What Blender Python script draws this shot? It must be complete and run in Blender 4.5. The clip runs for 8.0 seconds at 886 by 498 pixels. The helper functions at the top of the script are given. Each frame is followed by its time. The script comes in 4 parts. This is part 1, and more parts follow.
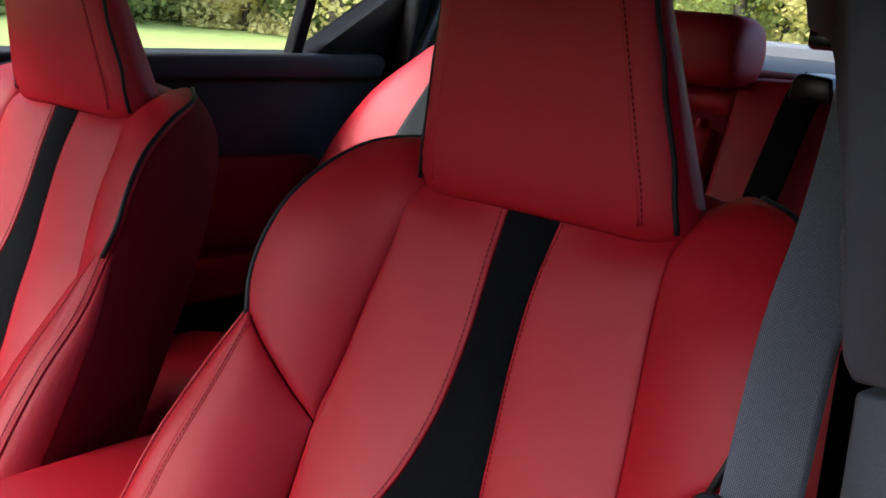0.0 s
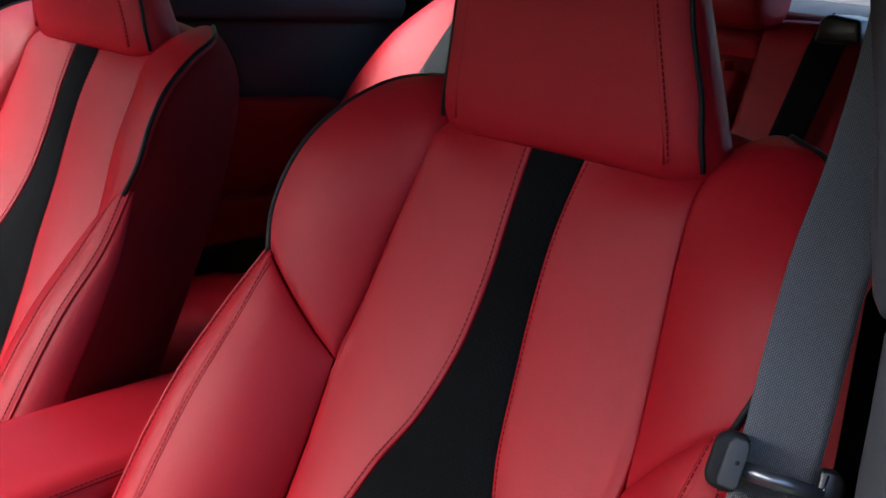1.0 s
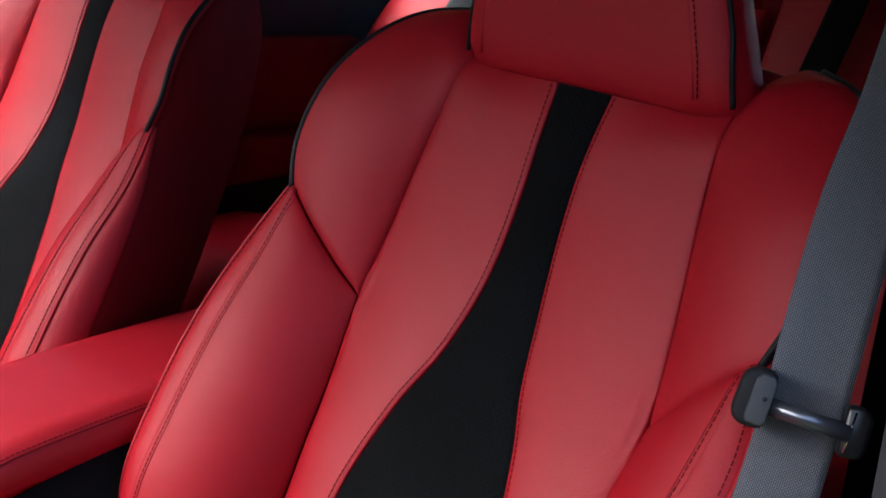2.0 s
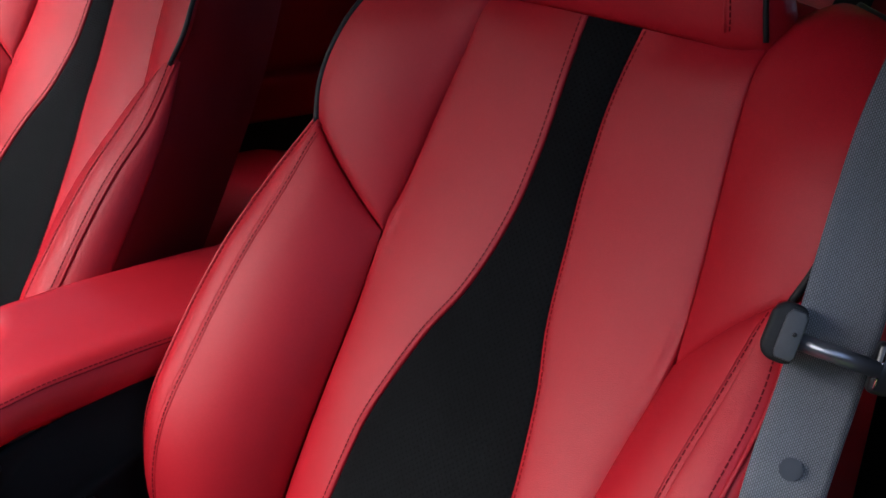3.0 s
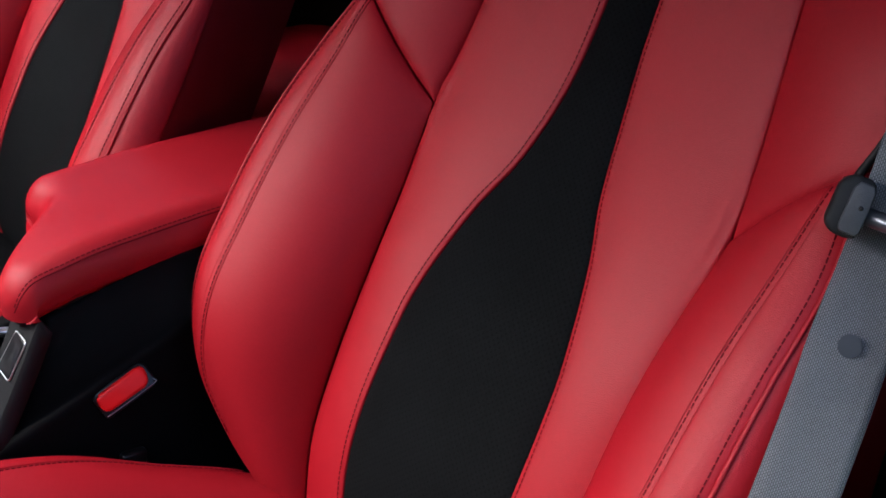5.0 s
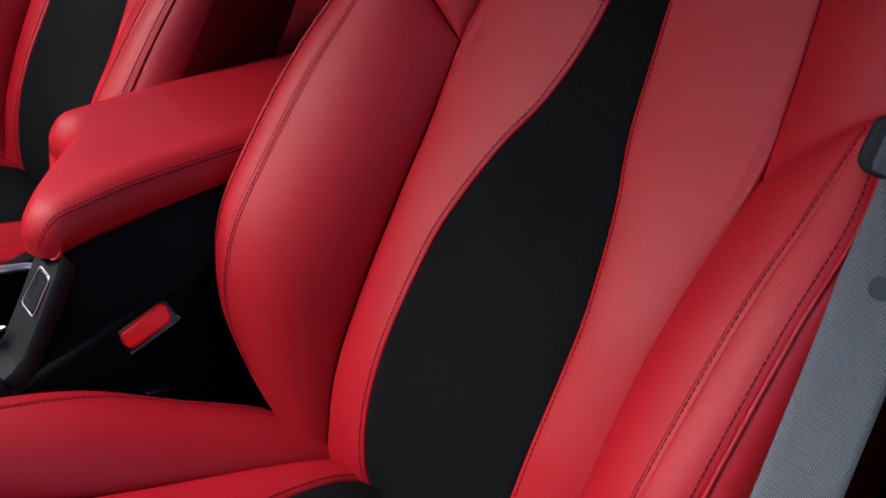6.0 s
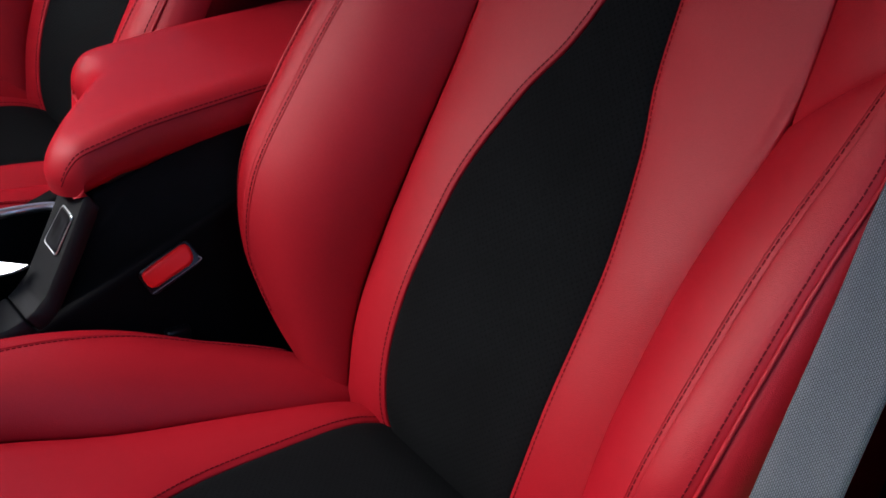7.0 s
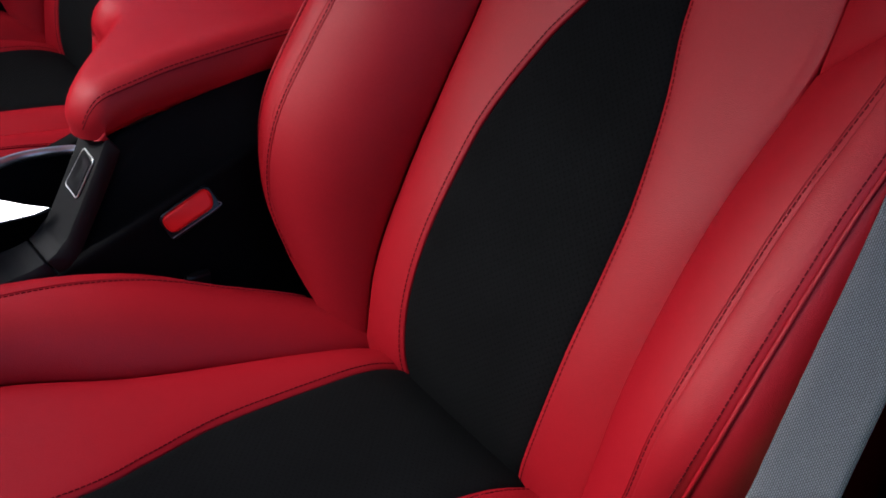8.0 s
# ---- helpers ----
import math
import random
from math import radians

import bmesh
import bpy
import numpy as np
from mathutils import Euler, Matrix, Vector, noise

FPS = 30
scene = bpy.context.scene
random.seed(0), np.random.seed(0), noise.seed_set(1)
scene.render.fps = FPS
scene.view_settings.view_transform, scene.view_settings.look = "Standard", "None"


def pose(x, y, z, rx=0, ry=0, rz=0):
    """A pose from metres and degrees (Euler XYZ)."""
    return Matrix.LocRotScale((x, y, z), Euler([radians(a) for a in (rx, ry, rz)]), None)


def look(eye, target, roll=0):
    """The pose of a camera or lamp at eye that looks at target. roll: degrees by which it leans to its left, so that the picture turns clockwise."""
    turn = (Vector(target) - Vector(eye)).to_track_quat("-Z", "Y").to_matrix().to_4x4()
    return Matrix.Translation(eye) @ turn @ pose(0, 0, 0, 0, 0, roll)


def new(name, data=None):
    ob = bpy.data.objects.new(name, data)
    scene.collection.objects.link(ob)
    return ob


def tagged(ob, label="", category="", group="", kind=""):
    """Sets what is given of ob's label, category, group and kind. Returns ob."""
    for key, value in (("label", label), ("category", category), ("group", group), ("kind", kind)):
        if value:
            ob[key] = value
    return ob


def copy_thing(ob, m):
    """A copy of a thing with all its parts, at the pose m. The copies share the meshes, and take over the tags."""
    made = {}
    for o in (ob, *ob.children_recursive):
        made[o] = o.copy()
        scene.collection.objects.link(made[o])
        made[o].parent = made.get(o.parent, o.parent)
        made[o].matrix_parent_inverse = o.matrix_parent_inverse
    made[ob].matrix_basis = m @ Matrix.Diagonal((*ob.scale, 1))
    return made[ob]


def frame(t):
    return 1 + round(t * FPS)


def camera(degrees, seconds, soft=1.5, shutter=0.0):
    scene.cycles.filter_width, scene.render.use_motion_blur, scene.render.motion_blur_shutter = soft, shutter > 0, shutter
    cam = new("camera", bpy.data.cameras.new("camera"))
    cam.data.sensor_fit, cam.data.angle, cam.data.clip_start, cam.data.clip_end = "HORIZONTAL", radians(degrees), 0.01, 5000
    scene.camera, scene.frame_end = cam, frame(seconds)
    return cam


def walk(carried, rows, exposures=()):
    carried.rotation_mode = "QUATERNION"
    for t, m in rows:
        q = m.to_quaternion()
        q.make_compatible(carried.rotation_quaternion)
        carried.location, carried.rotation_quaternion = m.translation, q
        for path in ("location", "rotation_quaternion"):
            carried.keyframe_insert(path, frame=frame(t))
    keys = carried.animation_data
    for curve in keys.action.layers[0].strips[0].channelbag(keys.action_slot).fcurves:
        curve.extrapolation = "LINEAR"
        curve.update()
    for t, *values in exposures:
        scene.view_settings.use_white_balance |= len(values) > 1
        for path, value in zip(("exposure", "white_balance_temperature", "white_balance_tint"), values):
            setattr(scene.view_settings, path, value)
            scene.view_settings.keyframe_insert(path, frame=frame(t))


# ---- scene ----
cam = camera(38.60, 8.0, soft=1.6)
ROWS = [
    (0, 0.643, -0.5603, 1.2091, 44.294, -11.114, 4.962),
    (0.5, 0.6406, -0.5598, 1.2048, 44.598, -12.317, 5.08),
    (1, 0.638, -0.5591, 1.2004, 44.923, -13.557, 5.195),
    (1.5, 0.6352, -0.5584, 1.1959, 45.264, -14.826, 5.309),
    (2, 0.6324, -0.5577, 1.1914, 45.618, -16.119, 5.424),
    (2.5, 0.6296, -0.557, 1.1869, 45.978, -17.428, 5.542),
    (3, 0.6267, -0.5564, 1.1824, 46.342, -18.747, 5.664),
    (3.5, 0.6238, -0.5559, 1.1779, 46.705, -20.069, 5.793),
    (4, 0.621, -0.5556, 1.1736, 47.063, -21.387, 5.93),
    (4.5, 0.6182, -0.5555, 1.1693, 47.411, -22.695, 6.078),
    (5, 0.6156, -0.5557, 1.1651, 47.744, -23.985, 6.239),
    (5.5, 0.6131, -0.5563, 1.1611, 48.059, -25.251, 6.414),
    (6, 0.6108, -0.5572, 1.1573, 48.351, -26.486, 6.605),
    (6.5, 0.6087, -0.5586, 1.1537, 48.616, -27.684, 6.814),
    (7, 0.6069, -0.5604, 1.1503, 48.849, -28.838, 7.044),
    (7.5, 0.6054, -0.5628, 1.1471, 49.046, -29.94, 7.296),
    (8, 0.6042, -0.5657, 1.1442, 49.203, -30.985, 7.572),
]


def eye_pose(x, y, z, yaw, pitch, roll):
    """Yaw to the left of +y, pitch up, roll leaning to the left, in degrees."""
    return pose(x, y, z) @ pose(0, 0, 0, 0, 0, yaw) @ pose(0, 0, 0, 90 + pitch) @ pose(0, 0, 0, 0, 0, roll)


STOPS, KELVIN, TINT = 2.50, 5650, 8
walk(cam, [(t, eye_pose(*v)) for t, *v in ROWS], exposures=[(0.0, STOPS + 0.27, KELVIN, TINT), (1.5, STOPS + 0.19, KELVIN, TINT), (4.0, STOPS + 0.07, KELVIN, TINT), (6.0, STOPS - 0.16, KELVIN, TINT), (8.0, STOPS - 0.52, KELVIN, TINT)])

# ---- light ----
world = bpy.data.worlds.new("world")
scene.world = world
world.use_nodes = True
wn = world.node_tree
bg = wn.nodes["Background"]
sky = wn.nodes.new("ShaderNodeTexSky")
sky.sky_type, sky.sun_disc = "NISHITA", False
sky.sun_elevation, sky.sun_rotation = radians(38), radians(210)
sky.air_density, sky.dust_density, sky.ozone_density = 0.7, 5.0, 1.0
wn.links.new(sky.outputs[0], bg.inputs[0])
bg.inputs[1].default_value = 0.15
sun_data = bpy.data.lights.new("sun", "SUN")
sun_data.energy, sun_data.angle, sun_data.color = 0.12, radians(34), (1.0, 0.985, 0.96)
sun = new("sun", sun_data)
sun.matrix_world = look((0, 0, 20), (3.95, 6.84, 13.8))

# ---- materials ----


def material(name, colour, rough=0.5, metal=0.0, var=0.12, scale=60.0, bump=0.0, bump_scale=900.0, kind="noise", dark=0.0, dark_scale=6.0, coat=0.0, sheen=0.0, spec=0.35, waves=0.0):
    m = bpy.data.materials.new(name)
    m.use_nodes = True
    nt = m.node_tree
    b = nt.nodes["Principled BSDF"]
    b.inputs["Roughness"].default_value, b.inputs["Metallic"].default_value = rough, metal
    b.inputs["Coat Weight"].default_value, b.inputs["Sheen Weight"].default_value = coat, sheen
    b.inputs["Specular IOR Level"].default_value = spec
    co = nt.nodes.new("ShaderNodeTexCoord")

    def noise_node(s, detail=3.0):
        n = nt.nodes.new("ShaderNodeTexNoise")
        n.inputs["Scale"].default_value, n.inputs["Detail"].default_value = s, detail
        nt.links.new(co.outputs["Object"], n.inputs["Vector"])
        return n

    fine, wide = noise_node(scale), noise_node(dark_scale, 2.0)
    mix = nt.nodes.new("ShaderNodeMix")
    mix.data_type = "RGBA"
    mix.inputs[6].default_value = (*[c * (1 - var) for c in colour], 1)
    mix.inputs[7].default_value = (*[min(1, c * (1 + var)) for c in colour], 1)
    nt.links.new(fine.outputs[0], mix.inputs[0])
    mix2 = nt.nodes.new("ShaderNodeMix")
    mix2.data_type, mix2.blend_type = "RGBA", "MULTIPLY"
    mix2.inputs[0].default_value = dark
    nt.links.new(mix.outputs[2], mix2.inputs[6])
    nt.links.new(wide.outputs[0], mix2.inputs[7])
    nt.links.new(mix2.outputs[2], b.inputs["Base Color"])
    rr = nt.nodes.new("ShaderNodeMapRange")
    rr.inputs[3].default_value, rr.inputs[4].default_value = max(0.02, rough - 0.07), min(1, rough + 0.07)
    nt.links.new(wide.outputs[0], rr.inputs[0])
    nt.links.new(rr.outputs[0], b.inputs["Roughness"])
    if bump:
        if kind == "voronoi":
            h = nt.nodes.new("ShaderNodeTexVoronoi")
            h.feature = "DISTANCE_TO_EDGE"
            h.inputs["Scale"].default_value = bump_scale
            nt.links.new(co.outputs["Object"], h.inputs["Vector"])
            ramp = nt.nodes.new("ShaderNodeMapRange")
            ramp.inputs[2].default_value = 0.25
            nt.links.new(h.outputs[0], ramp.inputs[0])
            out = ramp.outputs[0]
        else:
            out = noise_node(bump_scale, 2.0).outputs[0]
        bp = nt.nodes.new("ShaderNodeBump")
        bp.inputs["Strength"].default_value, bp.inputs["Distance"].default_value = bump, 0.0006
        nt.links.new(out, bp.inputs["Height"])
        if waves:
            big = noise_node(22.0, 2.0)
            soft = nt.nodes.new("ShaderNodeBump")
            soft.inputs["Strength"].default_value, soft.inputs["Distance"].default_value = waves, 0.004
            nt.links.new(big.outputs[0], soft.inputs["Height"])
            nt.links.new(soft.outputs[0], bp.inputs["Normal"])
        nt.links.new(bp.outputs[0], b.inputs["Normal"])
    return m


RED = material("red_leather", (0.35, 0.0056, 0.0135), 0.50, var=0.09, scale=420, bump=0.22, bump_scale=820, kind="voronoi", dark=0.15, spec=0.25, waves=0.16)
# Red darkened to carry the shade on seat sides, door inserts and rear core.
RED_SHADED = material("shaded_red_cover", (0.15, 0.004, 0.007), 0.7, spec=0.1, var=0.08, scale=300, bump=0.3, bump_scale=600, kind="voronoi", dark=0.12)


def calm_edges(m, level):
    """Less gloss where the surface turns away, as on grained leather."""
    nt = m.node_tree
    lw = nt.nodes.new("ShaderNodeLayerWeight")
    lw.inputs["Blend"].default_value = 0.5
    rng_node = nt.nodes.new("ShaderNodeMapRange")
    rng_node.inputs[1].default_value, rng_node.inputs[2].default_value = 0.45, 0.95
    rng_node.inputs[3].default_value, rng_node.inputs[4].default_value = level, 0.02
    nt.links.new(lw.outputs["Facing"], rng_node.inputs[0])
    nt.links.new(rng_node.outputs[0], nt.nodes["Principled BSDF"].inputs["Specular IOR Level"])


calm_edges(RED, 0.32)
calm_edges(RED_SHADED, 0.1)
SUEDE = material("black_suede", (0.0078, 0.0086, 0.0092), 0.9, var=0.4, scale=240, bump=0.4, bump_scale=1400, dark=0.65, dark_scale=11, spec=0.05)


def perforate(m, pitch=0.0042):
    """Rows of small punched holes, laid out by the texture coordinates in metres."""
    nt = m.node_tree
    b = nt.nodes["Principled BSDF"]
    uv = nt.nodes.new("ShaderNodeUVMap")
    turn = nt.nodes.new("ShaderNodeMapping")
    turn.inputs["Rotation"].default_value = (0, 0, radians(45))
    nt.links.new(uv.outputs[0], turn.inputs[0])
    dots = nt.nodes.new("ShaderNodeTexVoronoi")
    dots.voronoi_dimensions = "2D"
    dots.inputs["Scale"].default_value, dots.inputs["Randomness"].default_value = 1 / pitch, 0.0
    nt.links.new(turn.outputs[0], dots.inputs["Vector"])
    hole = nt.nodes.new("ShaderNodeMapRange")
    hole.inputs[1].default_value, hole.inputs[2].default_value = 0.16, 0.24
    nt.links.new(dots.outputs["Distance"], hole.inputs[0])
    old = b.inputs["Base Color"].links[0].from_socket
    mul = nt.nodes.new("ShaderNodeMix")
    mul.data_type, mul.blend_type = "RGBA", "MULTIPLY"
    mul.inputs[0].default_value = 0.6
    nt.links.new(old, mul.inputs[6])
    nt.links.new(hole.outputs[0], mul.inputs[7])
    nt.links.new(mul.outputs[2], b.inputs["Base Color"])
    bp = nt.nodes.new("ShaderNodeBump")
    bp.inputs["Strength"].default_value, bp.inputs["Distance"].default_value = 0.6, 0.0008
    nt.links.new(hole.outputs[0], bp.inputs["Height"])
    nt.links.new(b.inputs["Normal"].links[0].from_socket, bp.inputs["Normal"])
    nt.links.new(bp.outputs[0], b.inputs["Normal"])


perforate(SUEDE)
PIPING = material("black_piping", (0.008, 0.008, 0.009), 0.5, var=0.2, spec=0.2)
THREAD = material("dark_red_thread", (0.13, 0.006, 0.011), 0.9, var=0.3, scale=900, spec=0.1)
BELT = material("grey_webbing", (0.20, 0.211, 0.228), 0.55, var=0.2, scale=500)
PLASTIC = material("black_plastic", (0.0058, 0.0060, 0.0064), 0.75, spec=0.05, var=0.2, scale=200, bump=0.3, bump_scale=1500, dark=0.2)
PILLAR = material("charcoal_plastic", (0.044, 0.046, 0.051), 0.55, var=0.15, scale=300, bump=0.35, bump_scale=1300, dark=0.2)
SATIN = material("satin_black_plastic", (0.008, 0.008, 0.009), 0.28, var=0.2)
DARK_METAL = material("dark_metal", (0.16, 0.17, 0.19), 0.32, metal=0.8, var=0.1)
CHROME = material("chrome", (0.75, 0.76, 0.78), 0.12, metal=1.0, var=0.04)
BRIGHT = material("satin_bright_metal", (0.78, 0.79, 0.80), 0.34, metal=1.0, var=0.04)
BUCKLE_RED = material("red_buckle_plastic", (0.95, 0.012, 0.014), 0.35, var=0.05, spec=0.2)
CARPET = material("black_carpet", (0.005, 0.005, 0.006), 0.95, var=0.4, scale=700, bump=0.6, bump_scale=900)
HEADLINER = material("black_headliner", (0.025, 0.025, 0.027), 0.95, var=0.1, scale=500, bump=0.2)
# Grey belt webbing coloured near black for the shade it lies in.
WEB_SHADED = material("webbing_shaded", (0.006, 0.006, 0.007), 0.8, var=0.3, scale=500, spec=0.06)
# Grey webbing darkened to tone down the light from the far window.
WEB_DARKENED = material("webbing_darkened", (0.030, 0.033, 0.035), 0.9, var=0.2, scale=500, spec=0.03)
TRIM_DARK = material("dark_grey_plastic", (0.013, 0.0136, 0.0144), 0.6, spec=0.15, var=0.15, scale=300, bump=0.3, bump_scale=1300)
BUTTON_RIM = material("pale_grey_edge", (0.30, 0.31, 0.33), 0.35, var=0.2)
BUTTON = material("grey_plastic", (0.045, 0.050, 0.060), 0.4, var=0.1)
LEDGE = material("pale_grey_felt", (0.15, 0.16, 0.17), 0.85, var=0.1, scale=400)
GREY = material("grey_shelf_felt", (0.035, 0.04, 0.045), 0.9, var=0.15, scale=400)
GRASS = material("grass", (0.35, 0.42, 0.11), 0.9, var=0.35, scale=3.0, dark=0.3, dark_scale=0.25)
LEAF = material("leaves", (0.30, 0.33, 0.10), 0.7, var=0.5, scale=1.5)
LEAF_YELLOW = material("yellow_leaves", (0.60, 0.53, 0.20), 0.7, var=0.4, scale=1.5)


def let_light_through(m, share=0.5):
    """Thin leaves pass part of the light to their other side."""
    nt = m.node_tree
    b, out = nt.nodes["Principled BSDF"], nt.nodes["Material Output"]
    tr = nt.nodes.new("ShaderNodeBsdfTranslucent")
    nt.links.new(b.inputs["Base Color"].links[0].from_socket, tr.inputs["Color"])
    mx = nt.nodes.new("ShaderNodeMixShader")
    mx.inputs[0].default_value = share
    nt.links.new(b.outputs[0], mx.inputs[1])
    nt.links.new(tr.outputs[0], mx.inputs[2])
    nt.links.new(mx.outputs[0], out.inputs[0])


let_light_through(LEAF)
let_light_through(LEAF_YELLOW)
BARK = material("bark", (0.10, 0.08, 0.06), 0.9, var=0.3, scale=8)
GLASS = bpy.data.materials.new("glass")
GLASS.use_nodes = True
_g = GLASS.node_tree
_p = _g.nodes["Principled BSDF"]
_p.inputs["Base Color"].default_value = (0.93, 0.96, 0.95, 1)
_p.inputs["Transmission Weight"].default_value, _p.inputs["Roughness"].default_value, _p.inputs["IOR"].default_value = 1.0, 0.0, 1.02

# ---- building tools ----


def part(name, bm, mat, parent=None, label="", smooth=True):
    me = bpy.data.meshes.new(name)
    bmesh.ops.recalc_face_normals(bm, faces=bm.faces[:])
    bm.to_mesh(me)
    bm.free()
    if smooth:
        me.polygons.foreach_set("use_smooth", [True] * len(me.polygons))
    me.materials.append(mat)
    ob = new(name, me)
    if parent is not None:
        ob.parent = parent
        ob.matrix_parent_inverse = parent.matrix_basis.inverted()
    if label:
        ob["label"] = label
    return ob


def thing(name, at, label, category, group="", kind=""):
    ob = new(name)
    ob.location = at
    ob.empty_display_size = 0.05
    ob.matrix_basis = Matrix.Translation(at)
    return tagged(ob, label, category, group, kind)


def spline(pts, n):
    """A smooth line of n + 1 points through a few, evenly spaced along its length."""
    p = np.array(pts, float)
    if len(p) == 2:
        return p[0] + (p[1] - p[0]) * np.linspace(0, 1, n + 1)[:, None]
    q = np.vstack([2 * p[0] - p[1], p, 2 * p[-1] - p[-2]])
    out = []
    for i in range(1, len(q) - 2):
        for s in np.linspace(0, 1, 24, endpoint=False):
            a, b, c, d = q[i - 1], q[i], q[i + 1], q[i + 2]
            out.append(0.5 * (2 * b + (c - a) * s + (2 * a - 5 * b + 4 * c - d) * s**2 + (3 * b - a - 3 * c + d) * s**3))
    out = np.array(out + [p[-1]])
    run = np.r_[0, np.cumsum(np.linalg.norm(np.diff(out, axis=0), axis=1))]
    at = np.linspace(0, run[-1], n + 1)
    return np.stack([np.interp(at, run, out[:, k]) for k in range(out.shape[1])], 1)


def at_part(line, s):
    """Points of a dense line at the shares s of its length."""
    x = np.linspace(0, 1, len(line))
    return np.stack([np.interp(s, x, line[:, k]) for k in range(line.shape[1])], 1)


def crowd(n, tight=0.85):
    """n + 1 shares from 0 to 1, crowded towards both ends."""
    s = np.linspace(0, 1, n + 1)
    return (1 - tight) * s + tight * (0.5 - 0.5 * np.cos(math.pi * s))


def patch(bottom, top, left, right, ni=28, nj=40, bulge=0.0, tuck=0.005, reach=0.006, sides="blrt", facing=(0, -1, 0.3), thick=0.006):
    """An upholstered panel: a sheet over four edge lines, puffed by bulge, its edges drawn in at the seams named in sides, with a back."""
    b, t, l, r = (spline(c, 200) for c in (bottom, top, left, right))
    si, sj = crowd(ni), crowd(nj)
    B, T, L, R = at_part(b, si), at_part(t, si), at_part(l, sj), at_part(r, sj)
    u, v = si[None, :, None], sj[:, None, None]
    S = (1 - v) * B[None] + v * T[None] + (1 - u) * L[:, None] + u * R[:, None]
    S -= (1 - u) * (1 - v) * B[0] + u * (1 - v) * B[-1] + (1 - u) * v * T[0] + u * v * T[-1]
    du, dv = np.gradient(S, axis=1), np.gradient(S, axis=0)
    N = np.cross(du, dv)
    N /= np.linalg.norm(N, axis=2, keepdims=True) + 1e-12
    if (N * np.array(facing)).sum() < 0:
        N = -N
    w = np.linalg.norm(S[:, -1] - S[:, 0], axis=1)[:, None]
    h = np.linalg.norm(S[-1] - S[0], axis=1)[None, :]
    d = np.full(S.shape[:2], 9.0)
    for key, dist in (("l", si[None] * w), ("r", (1 - si[None]) * w), ("b", sj[:, None] * h), ("t", (1 - sj[:, None]) * h)):
        if key in sides:
            d = np.minimum(d, dist + 0 * d)
    puff = bulge * (np.sin(math.pi * si[None]) ** 0.8) * (np.sin(math.pi * sj[:, None]) ** 0.6)
    S = S + N * (puff - tuck * np.exp(-d / reach))[..., None]
    bm = bmesh.new()
    layer = bm.loops.layers.uv.new("UVMap")
    run = np.vstack([np.zeros((1, ni + 1)), np.cumsum(np.linalg.norm(np.diff(S, axis=0), axis=2), axis=0)])
    front = [[bm.verts.new(S[j, i]) for i in range(ni + 1)] for j in range(nj + 1)]
    backs = [[bm.verts.new(S[j, i] - N[j, i] * thick) for i in range(ni + 1)] for j in range(nj + 1)]
    for j in range(nj):
        for i in range(ni):
            f = bm.faces.new((front[j][i], front[j][i + 1], front[j + 1][i + 1], front[j + 1][i]))
            for loop, (a, b) in zip(f.loops, ((j, i), (j, i + 1), (j + 1, i + 1), (j + 1, i))):
                loop[layer].uv = (S[a, b, 0], run[a, ni // 2])
            bm.faces.new((backs[j][i], backs[j + 1][i], backs[j + 1][i + 1], backs[j][i + 1]))
    for i in range(ni):
        bm.faces.new((front[0][i], backs[0][i], backs[0][i + 1], front[0][i + 1]))
        bm.faces.new((front[nj][i], front[nj][i + 1], backs[nj][i + 1], backs[nj][i]))
    for j in range(nj):
        bm.faces.new((front[j][0], front[j + 1][0], backs[j + 1][0], backs[j][0]))
        bm.faces.new((front[j][ni], backs[j][ni], backs[j + 1][ni], front[j + 1][ni]))
    return bm


def tube(bm, line, radius, seg=8):
    """A round cord along a line of points."""
    line = np.array(line, float)
    rings, n = [], len(line)
    for i in range(n):
        d = Vector(line[min(i + 1, n - 1)] - line[max(i - 1, 0)]).normalized()
        a = d.orthogonal().normalized() if i == 0 else (a - d * a.dot(d)).normalized()
        c = d.cross(a)
        rings.append([bm.verts.new(Vector(line[i]) + (a * math.cos(k * math.tau / seg) + c * math.sin(k * math.tau / seg)) * radius) for k in range(seg)])
    for i in range(n - 1):
        for k in range(seg):
            bm.faces.new((rings[i][k], rings[i][(k + 1) % seg], rings[i + 1][(k + 1) % seg], rings[i + 1][k]))
    bm.faces.new(rings[0]), bm.faces.new(rings[-1])
    return bm


def cord(pts, radius, n=40, seg=8):
    return tube(bmesh.new(), spline(pts, n), radius, seg)


def stitches(pts, shift=(0, 0, 0), length=0.0034, gap=0.0014, radius=0.0006):
    """A row of single thread stitches along a line."""
    p = spline(pts, 300) + np.array(shift)
    run = np.r_[0, np.cumsum(np.linalg.norm(np.diff(p, axis=0), axis=1))]
    bm, s = bmesh.new(), gap
    while s + length < run[-1]:
        e = [np.array([np.interp(s + q * length, run, p[:, k]) for k in range(3)]) for q in (0, 0.3, 0.7, 1)]
        tube(bm, e, radius, 4)
        s += length + gap
    return bm


def box(bm, x0, y0, z0, x1, y1, z1, bevel=0.0, seg=2):
    g = bmesh.ops.create_cube(bm, size=1.0)
    for v in g["verts"]:
        v.co = Vector((x0 + (v.co.x + 0.5) * (x1 - x0), y0 + (v.co.y + 0.5) * (y1 - y0), z0 + (v.co.z + 0.5) * (z1 - z0)))
    if bevel:
        es = list({e for v in g["verts"] for e in v.link_edges})
        bmesh.ops.bevel(bm, geom=es, offset=bevel, segments=seg, profile=0.5, affect="EDGES")
    return bm


def boxed(*a, **k):
    return box(bmesh.new(), *a, **k)


